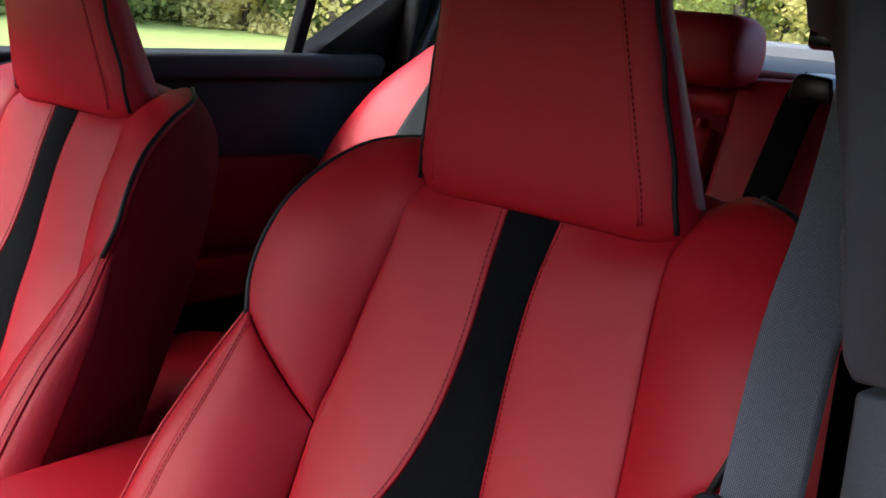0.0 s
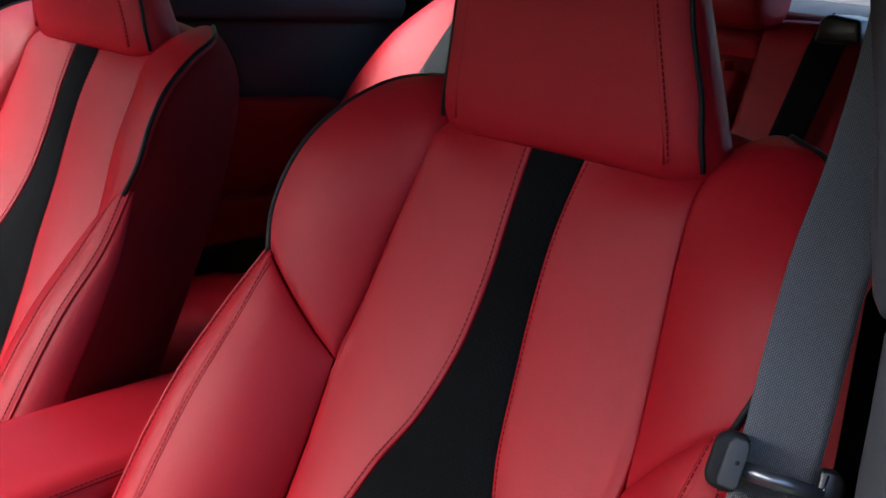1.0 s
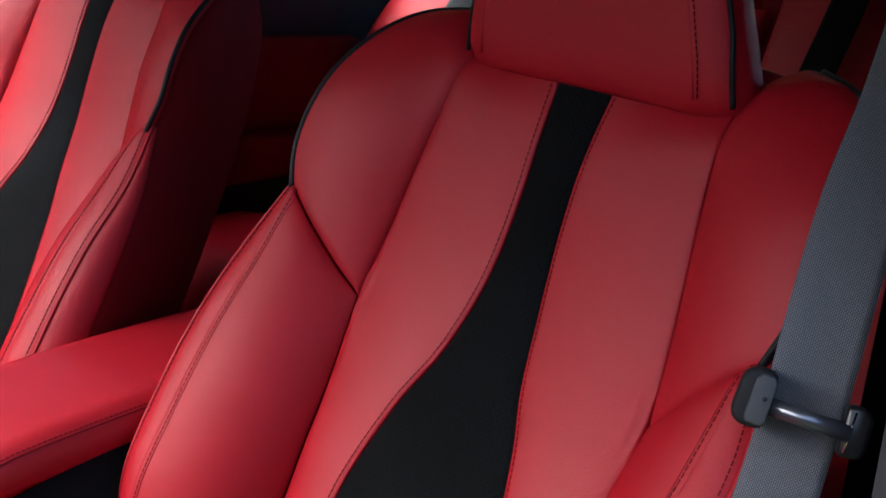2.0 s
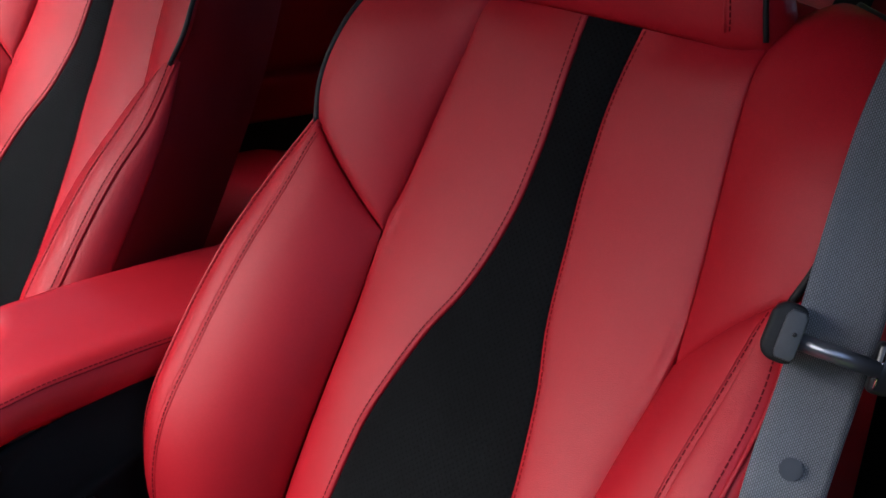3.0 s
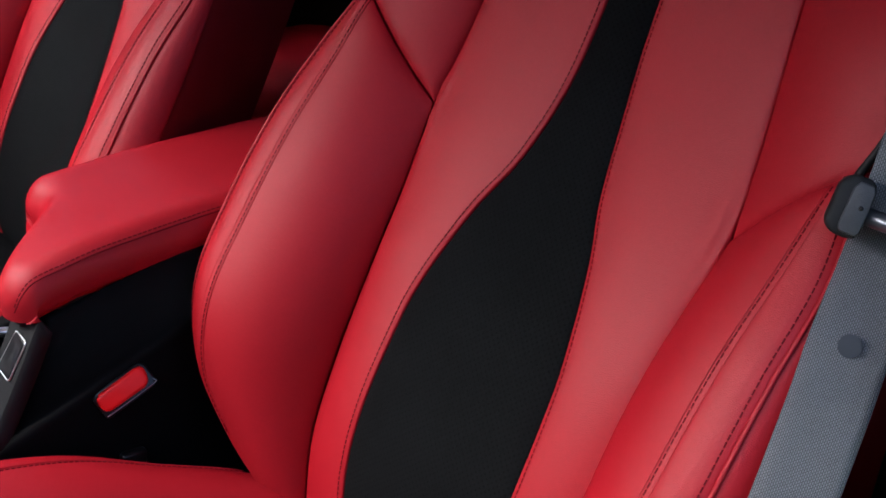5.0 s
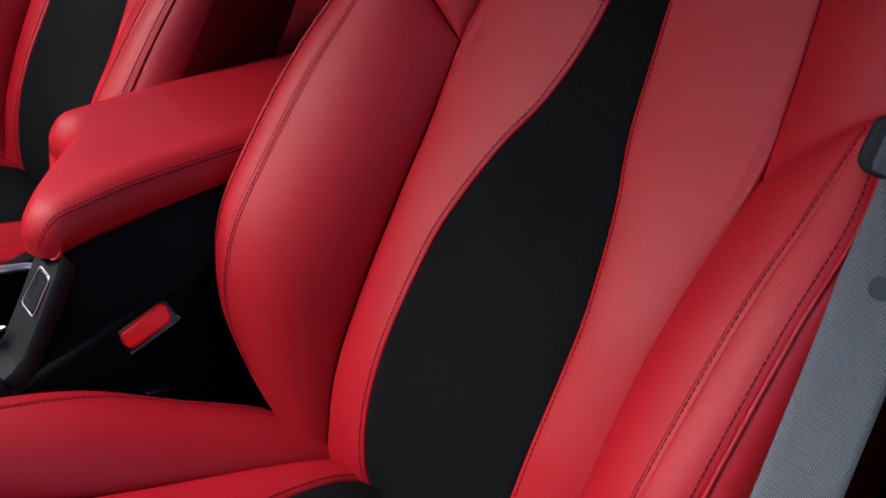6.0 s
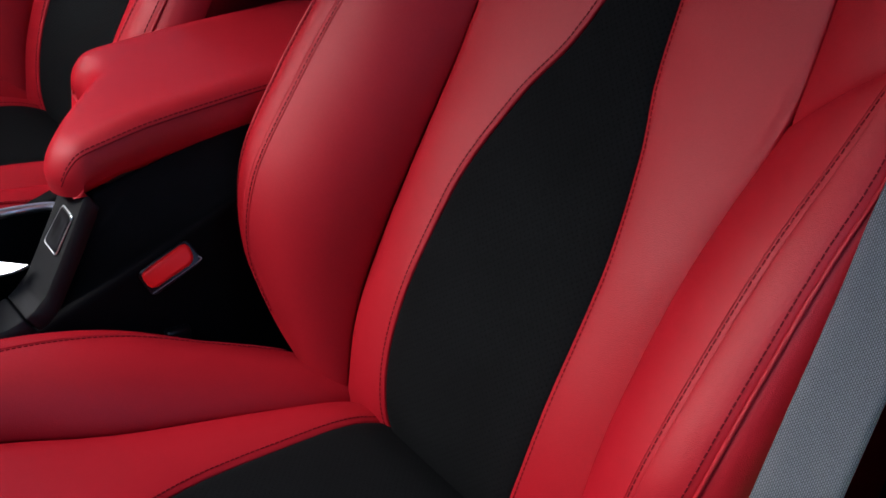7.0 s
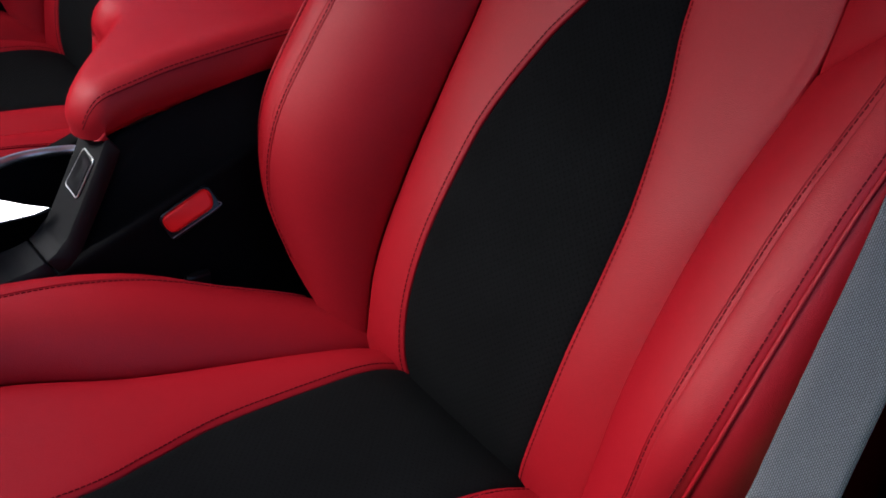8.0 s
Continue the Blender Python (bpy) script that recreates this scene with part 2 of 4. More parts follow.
def slab(outline, z0, z1, axis="z", bevel=0.0, seg=3):
    """A plate with an outline of (a, b) points, from z0 to z1 along an axis."""
    bm = bmesh.new()
    put = {"z": lambda a, b, c: (a, b, c), "x": lambda a, b, c: (c, a, b), "y": lambda a, b, c: (a, c, b)}[axis]
    lo = [bm.verts.new(put(a, b, z0)) for a, b in outline]
    hi = [bm.verts.new(put(a, b, z1)) for a, b in outline]
    n = len(lo)
    bm.faces.new(lo[::-1]), bm.faces.new(hi)
    for i in range(n):
        bm.faces.new((lo[i], lo[(i + 1) % n], hi[(i + 1) % n], hi[i]))
    if bevel:
        bmesh.ops.bevel(bm, geom=bm.edges[:], offset=bevel, segments=seg, profile=0.5, affect="EDGES")
    return bm


def ribbon(pts, acrosses, width, thick=0.0012, n=60, cuts=10):
    """A woven strap along a line; acrosses are the directions over its width at the same points."""
    c, a = spline(pts, n), spline(acrosses, n)
    bm, rows = bmesh.new(), []
    for i in range(n + 1):
        d = Vector(c[min(i + 1, n)] - c[max(i - 1, 0)]).normalized()
        x = Vector(a[i])
        x = (x - d * x.dot(d)).normalized()
        nrm = d.cross(x)
        rows.append([[bm.verts.new(Vector(c[i]) + x * width * (k / cuts - 0.5) + nrm * s * thick * (0.5 if 0 < k < cuts else 0.25)) for k in range(cuts + 1)] for s in (1, -1)])
    for i in range(n):
        for s in (0, 1):
            for k in range(cuts):
                bm.faces.new((rows[i][s][k], rows[i][s][k + 1], rows[i + 1][s][k + 1], rows[i + 1][s][k]))
        for k in (0, cuts):
            bm.faces.new((rows[i][0][k], rows[i][1][k], rows[i + 1][1][k], rows[i + 1][0][k]))
    for i in (0, n):
        for k in range(cuts):
            bm.faces.new((rows[i][0][k], rows[i][0][k + 1], rows[i][1][k + 1], rows[i][1][k]))
    return bm

# ---- front seats ----
from mathutils.bvhtree import BVHTree

RECLINE, CREASE_Z = radians(20.56), 0.50
SR, CR = math.sin(RECLINE), math.cos(RECLINE)


def on_back(pts, side=1):
    """Points given across, up along and forward of the backrest, as places in the car."""
    p = np.array(pts, float)
    u, v, w = p[:, 0] * side, p[:, 1], p[:, 2]
    return np.stack([u, v * SR - w * CR, CREASE_Z + v * CR + w * SR], 1)


def mirrored(pts, side):
    p = np.array(pts, float)
    p[:, 0] *= side
    return p


FACE = (0, -CR, SR)
# half of the backrest: the insert's edge, the inner seam, the bolster's crest, its outer seam, the piping
INSERT = [(0.070, -0.035, -0.018), (0.080, 0.0, 0.006), (0.087, 0.05, 0.022), (0.089, 0.11, 0.030), (0.087, 0.18, 0.029), (0.082, 0.23, 0.026), (0.064, 0.30, 0.018), (0.044, 0.35, 0.011), (0.031, 0.41, 0.006), (0.025, 0.47, 0.008), (0.025, 0.53, 0.011), (0.030, 0.60, 0.008)]
SEAM = [(0.138, -0.030, -0.008), (0.148, 0.05, 0.012), (0.150, 0.13, 0.018), (0.149, 0.22, 0.019), (0.151, 0.29, 0.015), (0.158, 0.362, 0.010)]
SEAM_UP = [(0.158, 0.362, 0.010), (0.152, 0.42, 0.008), (0.146, 0.47, 0.010), (0.138, 0.53, 0.012), (0.134, 0.575, 0.010), (0.126, 0.615, -0.020)]
CREST = [(0.170, -0.015, 0.024), (0.205, 0.025, 0.058), (0.228, 0.075, 0.091), (0.234, 0.14, 0.108), (0.235, 0.22, 0.100), (0.236, 0.30, 0.086), (0.238, 0.37, 0.066), (0.240, 0.430, 0.052)]
DIAGONAL = [(0.158, 0.362, 0.010), (0.184, 0.383, 0.028), (0.213, 0.408, 0.044), (0.240, 0.430, 0.052)]
OUTER = [(0.182, -0.015, 0.000), (0.221, 0.025, 0.035), (0.251, 0.075, 0.076), (0.266, 0.14, 0.098), (0.268, 0.22, 0.094), (0.267, 0.30, 0.081), (0.264, 0.37, 0.060), (0.249, 0.437, 0.044)]
PIPE = [(0.245, 0.430, 0.048), (0.255, 0.465, 0.051), (0.253, 0.505, 0.052), (0.246, 0.546, 0.044), (0.234, 0.588, 0.021), (0.215, 0.621, -0.010), (0.165, 0.640, -0.038)]
ROLL = [(0.190, -0.015, -0.025), (0.236, 0.025, 0.010), (0.270, 0.075, 0.046), (0.287, 0.14, 0.064), (0.289, 0.22, 0.060), (0.284, 0.30, 0.052), (0.273, 0.37, 0.045), (0.251, 0.437, 0.041)]
REAR = [(0.190, -0.03, -0.060), (0.215, 0.10, -0.080), (0.215, 0.25, -0.090), (0.210, 0.40, -0.095), (0.200, 0.50, -0.095), (0.175, 0.58, -0.095), (0.130, 0.615, -0.090)]


def shifted(c, du=0.0, dw=0.0, v0=-9.0, v1=9.0):
    return [(u + du, v, w + dw) for u, v, w in c if v0 <= v <= v1]


def laid(ob, pts, facing, n=160):
    """A line dropped onto the surface of a part, against the way it faces."""
    tree = BVHTree.FromPolygons([v.co for v in ob.data.vertices], [p.vertices for p in ob.data.polygons])
    f, out = Vector(facing).normalized(), []
    for p in spline(pts, n):
        hit = tree.ray_cast(Vector(p) + f * 0.06, -f, 0.12)
        if hit[0] is not None:
            out.append(hit[0] + f * 0.0002)
    return [tuple(q) for q in out] if len(out) > 2 else pts


def pucker(ob, at):
    """Short creases in the leather running out from a sewn corner."""
    c = Vector(at)
    for v in ob.data.vertices:
        d = v.co - c
        r = d.length
        if r < 0.06:
            ang = math.atan2(d.z, d.x)
            v.co += Vector(FACE) * 0.0016 * math.sin(ang * 11 + 3 * math.sin(r * 90)) * math.exp(-((r - 0.012) / 0.016) ** 2)


def front_seat(at, label):
    seat = thing("car_seat", at, label, "car seat", "front car seats")
    o = np.array(at) - np.array((0, 0, 0.20))

    def put(name, bm, mat, text="", parent=seat):
        bmesh.ops.translate(bm, verts=bm.verts[:], vec=Vector(o))
        return part(name, bm, mat, parent, text)

    ins_l, ins_r = on_back(INSERT, -1), on_back(INSERT)
    put("backrest_insert", patch([ins_l[0], on_back([(0, -0.04, -0.020)])[0], ins_r[0]], [ins_l[-1], on_back([(0, 0.60, 0.009)])[0], ins_r[-1]], ins_l, ins_r, 28, 60, 0.001, 0.004, 0.005, "lr", FACE), SUEDE, "perforated black suede insert")
    for side in (-1, 1):
        ins, seam, up = on_back(INSERT, side), on_back(SEAM, side), on_back(SEAM_UP, side)
        whole = np.vstack([seam, up[1:]])
        panel = put("backrest_panel", patch([ins[0], seam[0]], [ins[-1], up[-1]], ins, whole, 26, 70, 0.005, 0.0016, 0.004, "lr", FACE), RED)
        pucker(panel, o + seam[-1])
        crest, diag, outer = on_back(CREST, side), on_back(DIAGONAL, side), on_back(OUTER, side)
        pipe, rear = on_back(PIPE, side), on_back(REAR, side)
        bolster = put("backrest_bolster", patch([seam[0], crest[0]], diag, seam, crest, 30, 56, 0.018, 0.0020, 0.006, "lt", FACE), RED)
        put("backrest_shoulder", patch(diag, [up[-1], on_back([(0.150, 0.637, -0.034)], side)[0], pipe[-1]], up, pipe, 30, 44, 0.014, 0.004, 0.004, "lb", FACE), RED)
        strip = put("bolster_edge", patch([crest[0], outer[0]], [crest[-1], outer[-1]], crest, outer, 10, 50, 0.004, 0.0012, 0.002, "r", (side, -0.6, 0)), RED)
        roll = on_back(ROLL, side)
        put("bolster_roll", patch([outer[0], roll[0]], [outer[-1], roll[-1]], outer, roll, 10, 50, 0.006, 0.0012, 0.002, "l", (side, -0.6, 0)), RED)
        edge = np.vstack([roll, on_back(shifted(PIPE, -0.003, -0.008), side)[1:]])
        put("backrest_side", patch([outer[0], rear[0]], [pipe[-1], rear[-1]], edge, rear, 16, 60, 0.018, 0.003, 0.004, "l", (side, 0, 0)), RED_SHADED)
        put("piping", cord(pipe, 0.0028, 60), PIPING, "thin black piping cord")
        put("lower_piping", cord(on_back(shifted(OUTER, 0.0, 0.0005), side), 0.0017, 60), RED)
        put("insert_stitching", stitches(laid(panel, on_back(shifted(INSERT, 0.004), side), FACE)), THREAD, "dark red thread")
        put("crest_stitching", stitches(laid(bolster, on_back(shifted(CREST, -0.004, 0, 0.02), side), FACE), length=0.0036, radius=0.0006), THREAD)
        put("crest_seam", cord(laid(bolster, on_back(shifted(CREST, -0.0064, 0, 0.02), side), FACE), 0.0006, 80, 5), RED)
        put("outer_stitching", stitches(laid(strip, on_back(shifted(OUTER, -0.006, 0, 0.02), side), FACE), length=0.0036, radius=0.0006), THREAD)
    # the top behind the headrest and the back shell
    l, r = on_back(SEAM_UP, -1), on_back(SEAM_UP)
    pl, pr, rl, rr = on_back(PIPE, -1), on_back(PIPE), on_back(REAR, -1), on_back(REAR)
    tl, tr = on_back([INSERT[-1]], -1)[0], on_back([INSERT[-1]])[0]
    put("backrest_top", patch([l[-1], tl, tr, r[-1]], [rl[-1], on_back([(0, 0.63, -0.092)])[0], rr[-1]], [l[-1], on_back([(-0.15, 0.632, -0.05)])[0], rl[-1]], [r[-1], on_back([(0.15, 0.632, -0.05)])[0], rr[-1]], 20, 12, 0.012, 0, 0.004, "", (0, 0, 1)), RED)
    put("back_shell", patch([rl[0], rr[0]], [rl[-1], rr[-1]], rl, rr, 16, 30, 0.03, 0, 0.004, "", (0, 1, 0)), PLASTIC, "black plastic seat back")

    # headrest
    hd = new("headrest")
    hd.parent = seat
    hd.matrix_parent_inverse = seat.matrix_basis.inverted()

    # half of the outline from front middle to back middle: share of the half width, depth behind the front
    section = spline([(0, 0.0, 0), (0.30, 0.010, 0), (0.60, 0.034, 0), (0.775, 0.056, 0), (0.87, 0.100, 0), (0.945, 0.180, 0), (0.985, 0.280, 0), (1.0, 0.376, 0), (0.985, 0.530, 0), (0.90, 0.720, 0), (0.60, 0.832, 0), (0, 0.848, 0)], 72)
    section[:, 1] /= 8

    def head_at(v):
        """Half width, front and depth factor of the headrest at a height v along the backrest."""
        return 0.1415 - 0.24 * max(0, v - 0.60), 0.024 + 0.50 * (v - 0.585), 0.86 - 1.7 * max(0, v - 0.60)

    bm, rings = bmesh.new(), []
    prof = [(0.584, 0.60), (0.5815, 0.80), (0.5835, 0.89), (0.589, 0.95), (0.598, 0.985), (0.612, 1.0)] + [(0.612 + 0.144 * k / 10, 1.0) for k in range(1, 11)] + [(0.772, 0.985), (0.784, 0.94), (0.790, 0.84), (0.791, 0.6)]
    for v, sc in prof:
        half, front, deep = head_at(v)
        pts = [(share * half * (1 - 0.8 * (1 - sc)), v, front - 0.053 * deep + (0.053 - d) * deep * sc) for share, d, _ in section]
        pts += [(-u, v, w) for u, _, w in pts[-2:0:-1]]
        rings.append([bm.verts.new(o + p) for p in on_back(pts)])
    n = len(rings[0])
    for a, b in zip(rings, rings[1:]):
        for k in range(n):
            bm.faces.new((a[k], a[(k + 1) % n], b[(k + 1) % n], b[k]))
    bm.faces.new(rings[0]), bm.faces.new(rings[-1])
    part("headrest_cushion", bm, RED, hd)

    def head_line(share, side, lift, v0=0.590, v1=0.775, share_top=None):
        out = []
        for v in np.linspace(v0, v1, 9):
            want = share + ((share_top or share) - share) * (v - v0) / (v1 - v0)
            k = int(np.argmin(np.abs(section[: int(section[:, 0].argmax()), 0] - want)))
            half, front, deep = head_at(v)
            out.append((section[k, 0] * half, v, front - section[k, 1] * deep + lift))
        return on_back(out, side) + o

    for side in (-1, 1):
        if side > 0:
            part("headrest_stitching", stitches(head_line(0.785, side, 0.0008)), THREAD, hd)
        part("headrest_seam", cord(head_line(0.765, side, -0.0008), 0.0012, 30, 6), RED, hd)
        part("headrest_piping", cord(head_line(0.950, side, 0.0008, 0.592, share_top=0.988), 0.0022, 40), PIPING, hd, "thin black piping cord")
        bm = bmesh.new()
        tube(bm, on_back([(0.06 * side, 0.54, -0.03), (0.06 * side, 0.60, -0.025)]) + o, 0.006, 12)
        part("headrest_post", bm, CHROME, hd, "chrome post")

    # cushion
    CI = [(0.088, 0.035, 0.466), (0.087, -0.01, 0.488), (0.085, -0.04, 0.497), (0.082, -0.08, 0.501), (0.074, -0.18, 0.505), (0.055, -0.25, 0.511), (0.038, -0.31, 0.518), (0.030, -0.42, 0.526), (0.03, -0.50, 0.513)]
    CF = [(0.130, 0.035, 0.458), (0.132, -0.01, 0.480), (0.141, -0.08, 0.490), (0.166, -0.21, 0.497), (0.196, -0.31, 0.505), (0.205, -0.42, 0.515), (0.19, -0.50, 0.502)]
    CB = [(0.150, 0.03, 0.478), (0.205, -0.030, 0.496), (0.230, -0.10, 0.514), (0.253, -0.18, 0.537), (0.266, -0.28, 0.548), (0.266, -0.40, 0.548), (0.25, -0.50, 0.515)]
    CO = [(0.175, 0.03, 0.43), (0.230, -0.030, 0.452), (0.260, -0.10, 0.478), (0.283, -0.18, 0.502), (0.295, -0.28, 0.513), (0.295, -0.40, 0.513), (0.275, -0.50, 0.485)]
    up = (0, 0, 1)
    put("cushion_insert", patch([mirrored(CI, -1)[0], CI[0]], [mirrored(CI, -1)[-1], CI[-1]], mirrored(CI, -1), CI, 26, 46, 0.003, 0.004, 0.005, "lr", up), SUEDE, "perforated black suede insert")
    for side in (-1, 1):
        ci, cf, cb, c2 = (mirrored(c, side) for c in (CI, CF, CB, CO))
        flat = put("cushion_panel", patch([ci[0], cf[0]], [ci[-1], cf[-1]], ci, cf, 24, 46, 0.006, 0.003, 0.005, "lr", up), RED)
        puff = put("cushion_bolster", patch([cf[0], cb[0]], [cf[-1], cb[-1]], cf, cb, 26, 46, 0.021, 0.003, 0.006, "l", up), RED)
        rim = put("cushion_edge", patch([cb[0], c2[0]], [cb[-1], c2[-1]], cb, c2, 12, 40, 0.004, 0.002, 0.003, "lr", (side, 0, 0.3)), RED)
        low = [(p[0] - 0.02 * side, p[1], 0.30) for p in c2]
        put("cushion_side", patch([c2[0], low[0]], [c2[-1], low[-1]], c2, low, 8, 30, 0.0, 0.0, 0.003, "", (side, 0, 0)), PLASTIC, "black plastic seat side")
        put("cushion_stitching", stitches(laid(flat, np.array(ci) + np.array((0.005 * side, 0, 0)), up)), THREAD)
        inset = np.array(cb)[1:]
        inset[:, 0] -= side * np.linspace(0.010, 0.030, len(inset))
        put("cushion_crest_stitching", stitches(laid(puff, inset, up)), THREAD)
        inset[:, 0] += side * 0.003
        put("cushion_crest_seam", cord(laid(puff, inset, up), 0.0011, 80, 6), RED)
        put("cushion_edge_stitching", stitches(laid(rim, np.array(cb) + np.array((0.005 * side, 0, 0)), up)), THREAD)
    put("seat_base", boxed(-0.24, -0.46, 0.20, 0.24, 0.02, 0.44, bevel=0.02), PLASTIC, "black seat base")
    return seat


driver_seat = front_seat((0, 0, 0.20), "red leather sports car seat with black suede stripe and black piping")
passenger_seat = copy_thing(driver_seat, Matrix.Translation((-0.74, 0, 0.20)))
# the passenger's headrest is tipped further forward
neck = Matrix.Translation(Vector(on_back([(0, 0.59, -0.02)])[0]))
for ob in passenger_seat.children:
    if ob.name.startswith("headrest"):
        ob.matrix_basis = neck @ pose(0, 0, 0, 6) @ neck.inverted() @ ob.matrix_basis

# ---- car body ----
FLOOR_Z = 0.20


def structure(name, bm, mat, label="", smooth=False):
    ob = part(name, bm, mat, None, label, smooth)
    return tagged(ob, kind="structure")


def held(name, bm, mat, parent, label="", smooth=True):
    return part(name, bm, mat, parent, label, smooth)


structure("floor", boxed(-1.16, -1.25, 0.14, 0.44, 1.05, FLOOR_Z), CARPET, "black carpeted car floor")
# Unseen roof; its front and near edges are placed to shade the cabin.
structure("ceiling", slab([(-0.62, 1.265), (-0.1, 1.365), (0.2, 1.39), (0.9, 1.40), (1.22, 1.345), (1.22, 1.385), (0.9, 1.44), (0.2, 1.43), (-0.1, 1.405), (-0.62, 1.305)], -1.13, 0.50, "x"), HEADLINER, "unseen black headliner, edges set to shade the cabin")
# Unseen dashboard, raised well above its true height to block low front light.
structure("firewall", slab([(-1.30, 0.14), (-1.0, 0.14), (-0.98, 0.60), (-0.90, 0.86), (-1.02, 1.235), (-1.30, 1.25)], -1.15, 0.42, "x", 0.02), PLASTIC, "unseen black dashboard and firewall, raised to block low light")

# far side: doors, pillars, glass
door = thing("rear_door", (-1.16, 0.62, 0.25), "closed rear car door with black upper trim and red insert", "car door")
held("door_panel", slab([(0.02, 0.22), (0.90, 0.22), (1.00, 0.55), (1.06, 0.90), (1.06, 1.03), (1.03, 1.085), (0.02, 1.065), (0.0, 0.9)], -1.22, -1.12, "x", 0.012), TRIM_DARK, door, "black door trim")
held("sill_trim", slab([(0.02, 1.035), (1.02, 1.055), (1.035, 1.085), (1.02, 1.100), (0.02, 1.078)], -1.20, -1.095, "x", 0.010), TRIM_DARK, door, "charcoal window sill trim")
held("door_insert", slab([(0.05, 0.70), (0.80, 0.74), (0.88, 0.80), (0.895, 0.905), (0.875, 0.918), (0.05, 0.925)], -1.125, -1.090, "x", 0.010), RED_SHADED, door, "red leather door insert")
held("door_armrest", slab([(0.10, 0.655), (0.74, 0.69), (0.80, 0.74), (0.78, 0.765), (0.10, 0.735)], -1.12, -1.045, "x", 0.014), RED_SHADED, door, "red leather armrest")
held("window_divider", slab([(0.824, 1.085), (0.850, 1.087), (0.935, 1.40), (0.909, 1.40)], -1.145, -1.118, "x", 0.004), PLASTIC, door, "black window divider")
held("window_frame", slab([(0.87, 1.092), (1.06, 1.085), (1.13, 1.25), (1.115, 1.265), (1.049, 1.203), (0.90, 1.114)], -1.175, -1.112, "x", 0.004), PLASTIC, door, "black window frame")
pane = held("window_glass", boxed(-1.136, 0.02, 1.05, -1.132, 1.04, 1.40), GLASS, door, "clear glass", False)
pane.visible_shadow = False
# Unseen door; its sill is raised to keep window light off the armrest.
front_door = thing("front_door", (-1.16, -0.45, 0.25), "unseen closed front car door on the far side, sill raised against light", "car door")
held("door_panel", slab([(-1.0, 0.22), (-0.06, 0.22), (-0.04, 0.60), (-0.04, 1.085), (-1.0, 1.10)], -1.22, -1.12, "x", 0.012), PLASTIC, front_door, "black door trim")
held("door_insert", slab([(-0.92, 0.66), (-0.12, 0.72), (-0.12, 0.90), (-0.92, 0.86)], -1.125, -1.09, "x", 0.01), RED_SHADED, front_door, "red leather door insert")
pane = held("window_glass", boxed(-1.162, -0.9, 1.0, -1.158, -0.05, 1.40), GLASS, front_door, "clear glass", False)
pane.visible_shadow = False
structure("wall_pillar_far", slab([(-0.04, 0.2), (0.01, 0.2), (0.01, 1.05), (0.11, 1.47), (0.00, 1.47), (-0.05, 1.05)], -1.21, -1.10, "x", 0.008), PLASTIC, "black trim of the pillar between the doors")
structure("wall_roof_pillar_far", slab([(1.055, 0.25), (1.60, 0.25), (1.60, 1.12), (1.40, 1.22), (1.36, 1.38), (1.22, 1.40), (1.12, 1.262), (1.075, 1.205), (1.06, 1.09)], -1.20, -1.07, "x", 0.010), PLASTIC, "black trim of the rear roof pillar")
structure("trim", cord([(-1.076, 1.06, 1.05), (-1.072, 1.10, 1.14), (-1.07, 1.13, 1.22), (-1.065, 1.14, 1.32), (-1.06, 1.13, 1.42)], 0.012, 30, 10), SATIN, "black rubber door seal", True)
# near side behind the open door
# Unseen wall, built up over the window to keep near side light out.
structure("wall_rear_near", slab([(0.17, 0.2), (1.60, 0.2), (1.60, 1.10), (1.30, 1.36), (0.17, 1.40)], 0.40, 0.50, "x", 0.01), PLASTIC, "unseen black wall closing the near rear side against light")
structure("wall_roof_pillar_near", slab([(1.0, 1.08), (1.60, 1.08), (1.36, 1.22), (1.2, 1.40), (1.0, 1.48)], 0.38, 0.46, "x", 0.01), PLASTIC, "black trim of the near rear roof pillar")
structure("wall_back", boxed(-1.15, 1.56, 0.2, 0.45, 1.62, 1.10), PLASTIC)

# Unseen half-open door, added at this angle and height to block low side light.
structure("wall_door_near", slab([(0.42, -1.00), (0.47, -1.04), (1.08, -0.30), (1.02, -0.25)], 0.25, 1.22, "z", 0.01), PLASTIC, "unseen black wall for the opened near door, blocks low light")
structure("wall_sill_near", slab([(0.44, -1.0), (0.52, -1.0), (0.52, 0.17), (0.44, 0.17)], 0.14, 0.36, "z", 0.01), PLASTIC, "black door sill")

# near pillar between the doors, beside the driver seat
pillar = thing("door_pillar", (0.42, 0.10, 0.20), "charcoal plastic trimmed door pillar with a panel joint", "car pillar", kind="structure")
held("upper_trim", slab([(0.296, 1.46), (0.300, 1.232), (0.304, 1.209), (0.322, 1.209), (0.327, 1.196), (0.331, 1.16), (0.3375, 1.124), (0.344, 1.124), (0.3455, 1.118), (0.338, 1.110), (0.345, 1.075), (0.350, 1.045), (0.3575, 1.034), (0.39, 1.036), (0.50, 1.04), (0.50, 1.46)], 0.04, 0.17, "y", 0.004), PILLAR, pillar, "charcoal plastic trim")
held("lower_trim", slab([(0.359, 1.030), (0.39, 1.032), (0.50, 1.036), (0.50, 0.22), (0.36, 0.22), (0.362, 0.80), (0.360, 0.95)], 0.042, 0.17, "y", 0.004), PILLAR, pillar, "charcoal plastic lower trim")
bm = bmesh.new()
box(bm, 0.302, 0.046, 1.20, 0.330, 0.10, 1.212, 0.003)
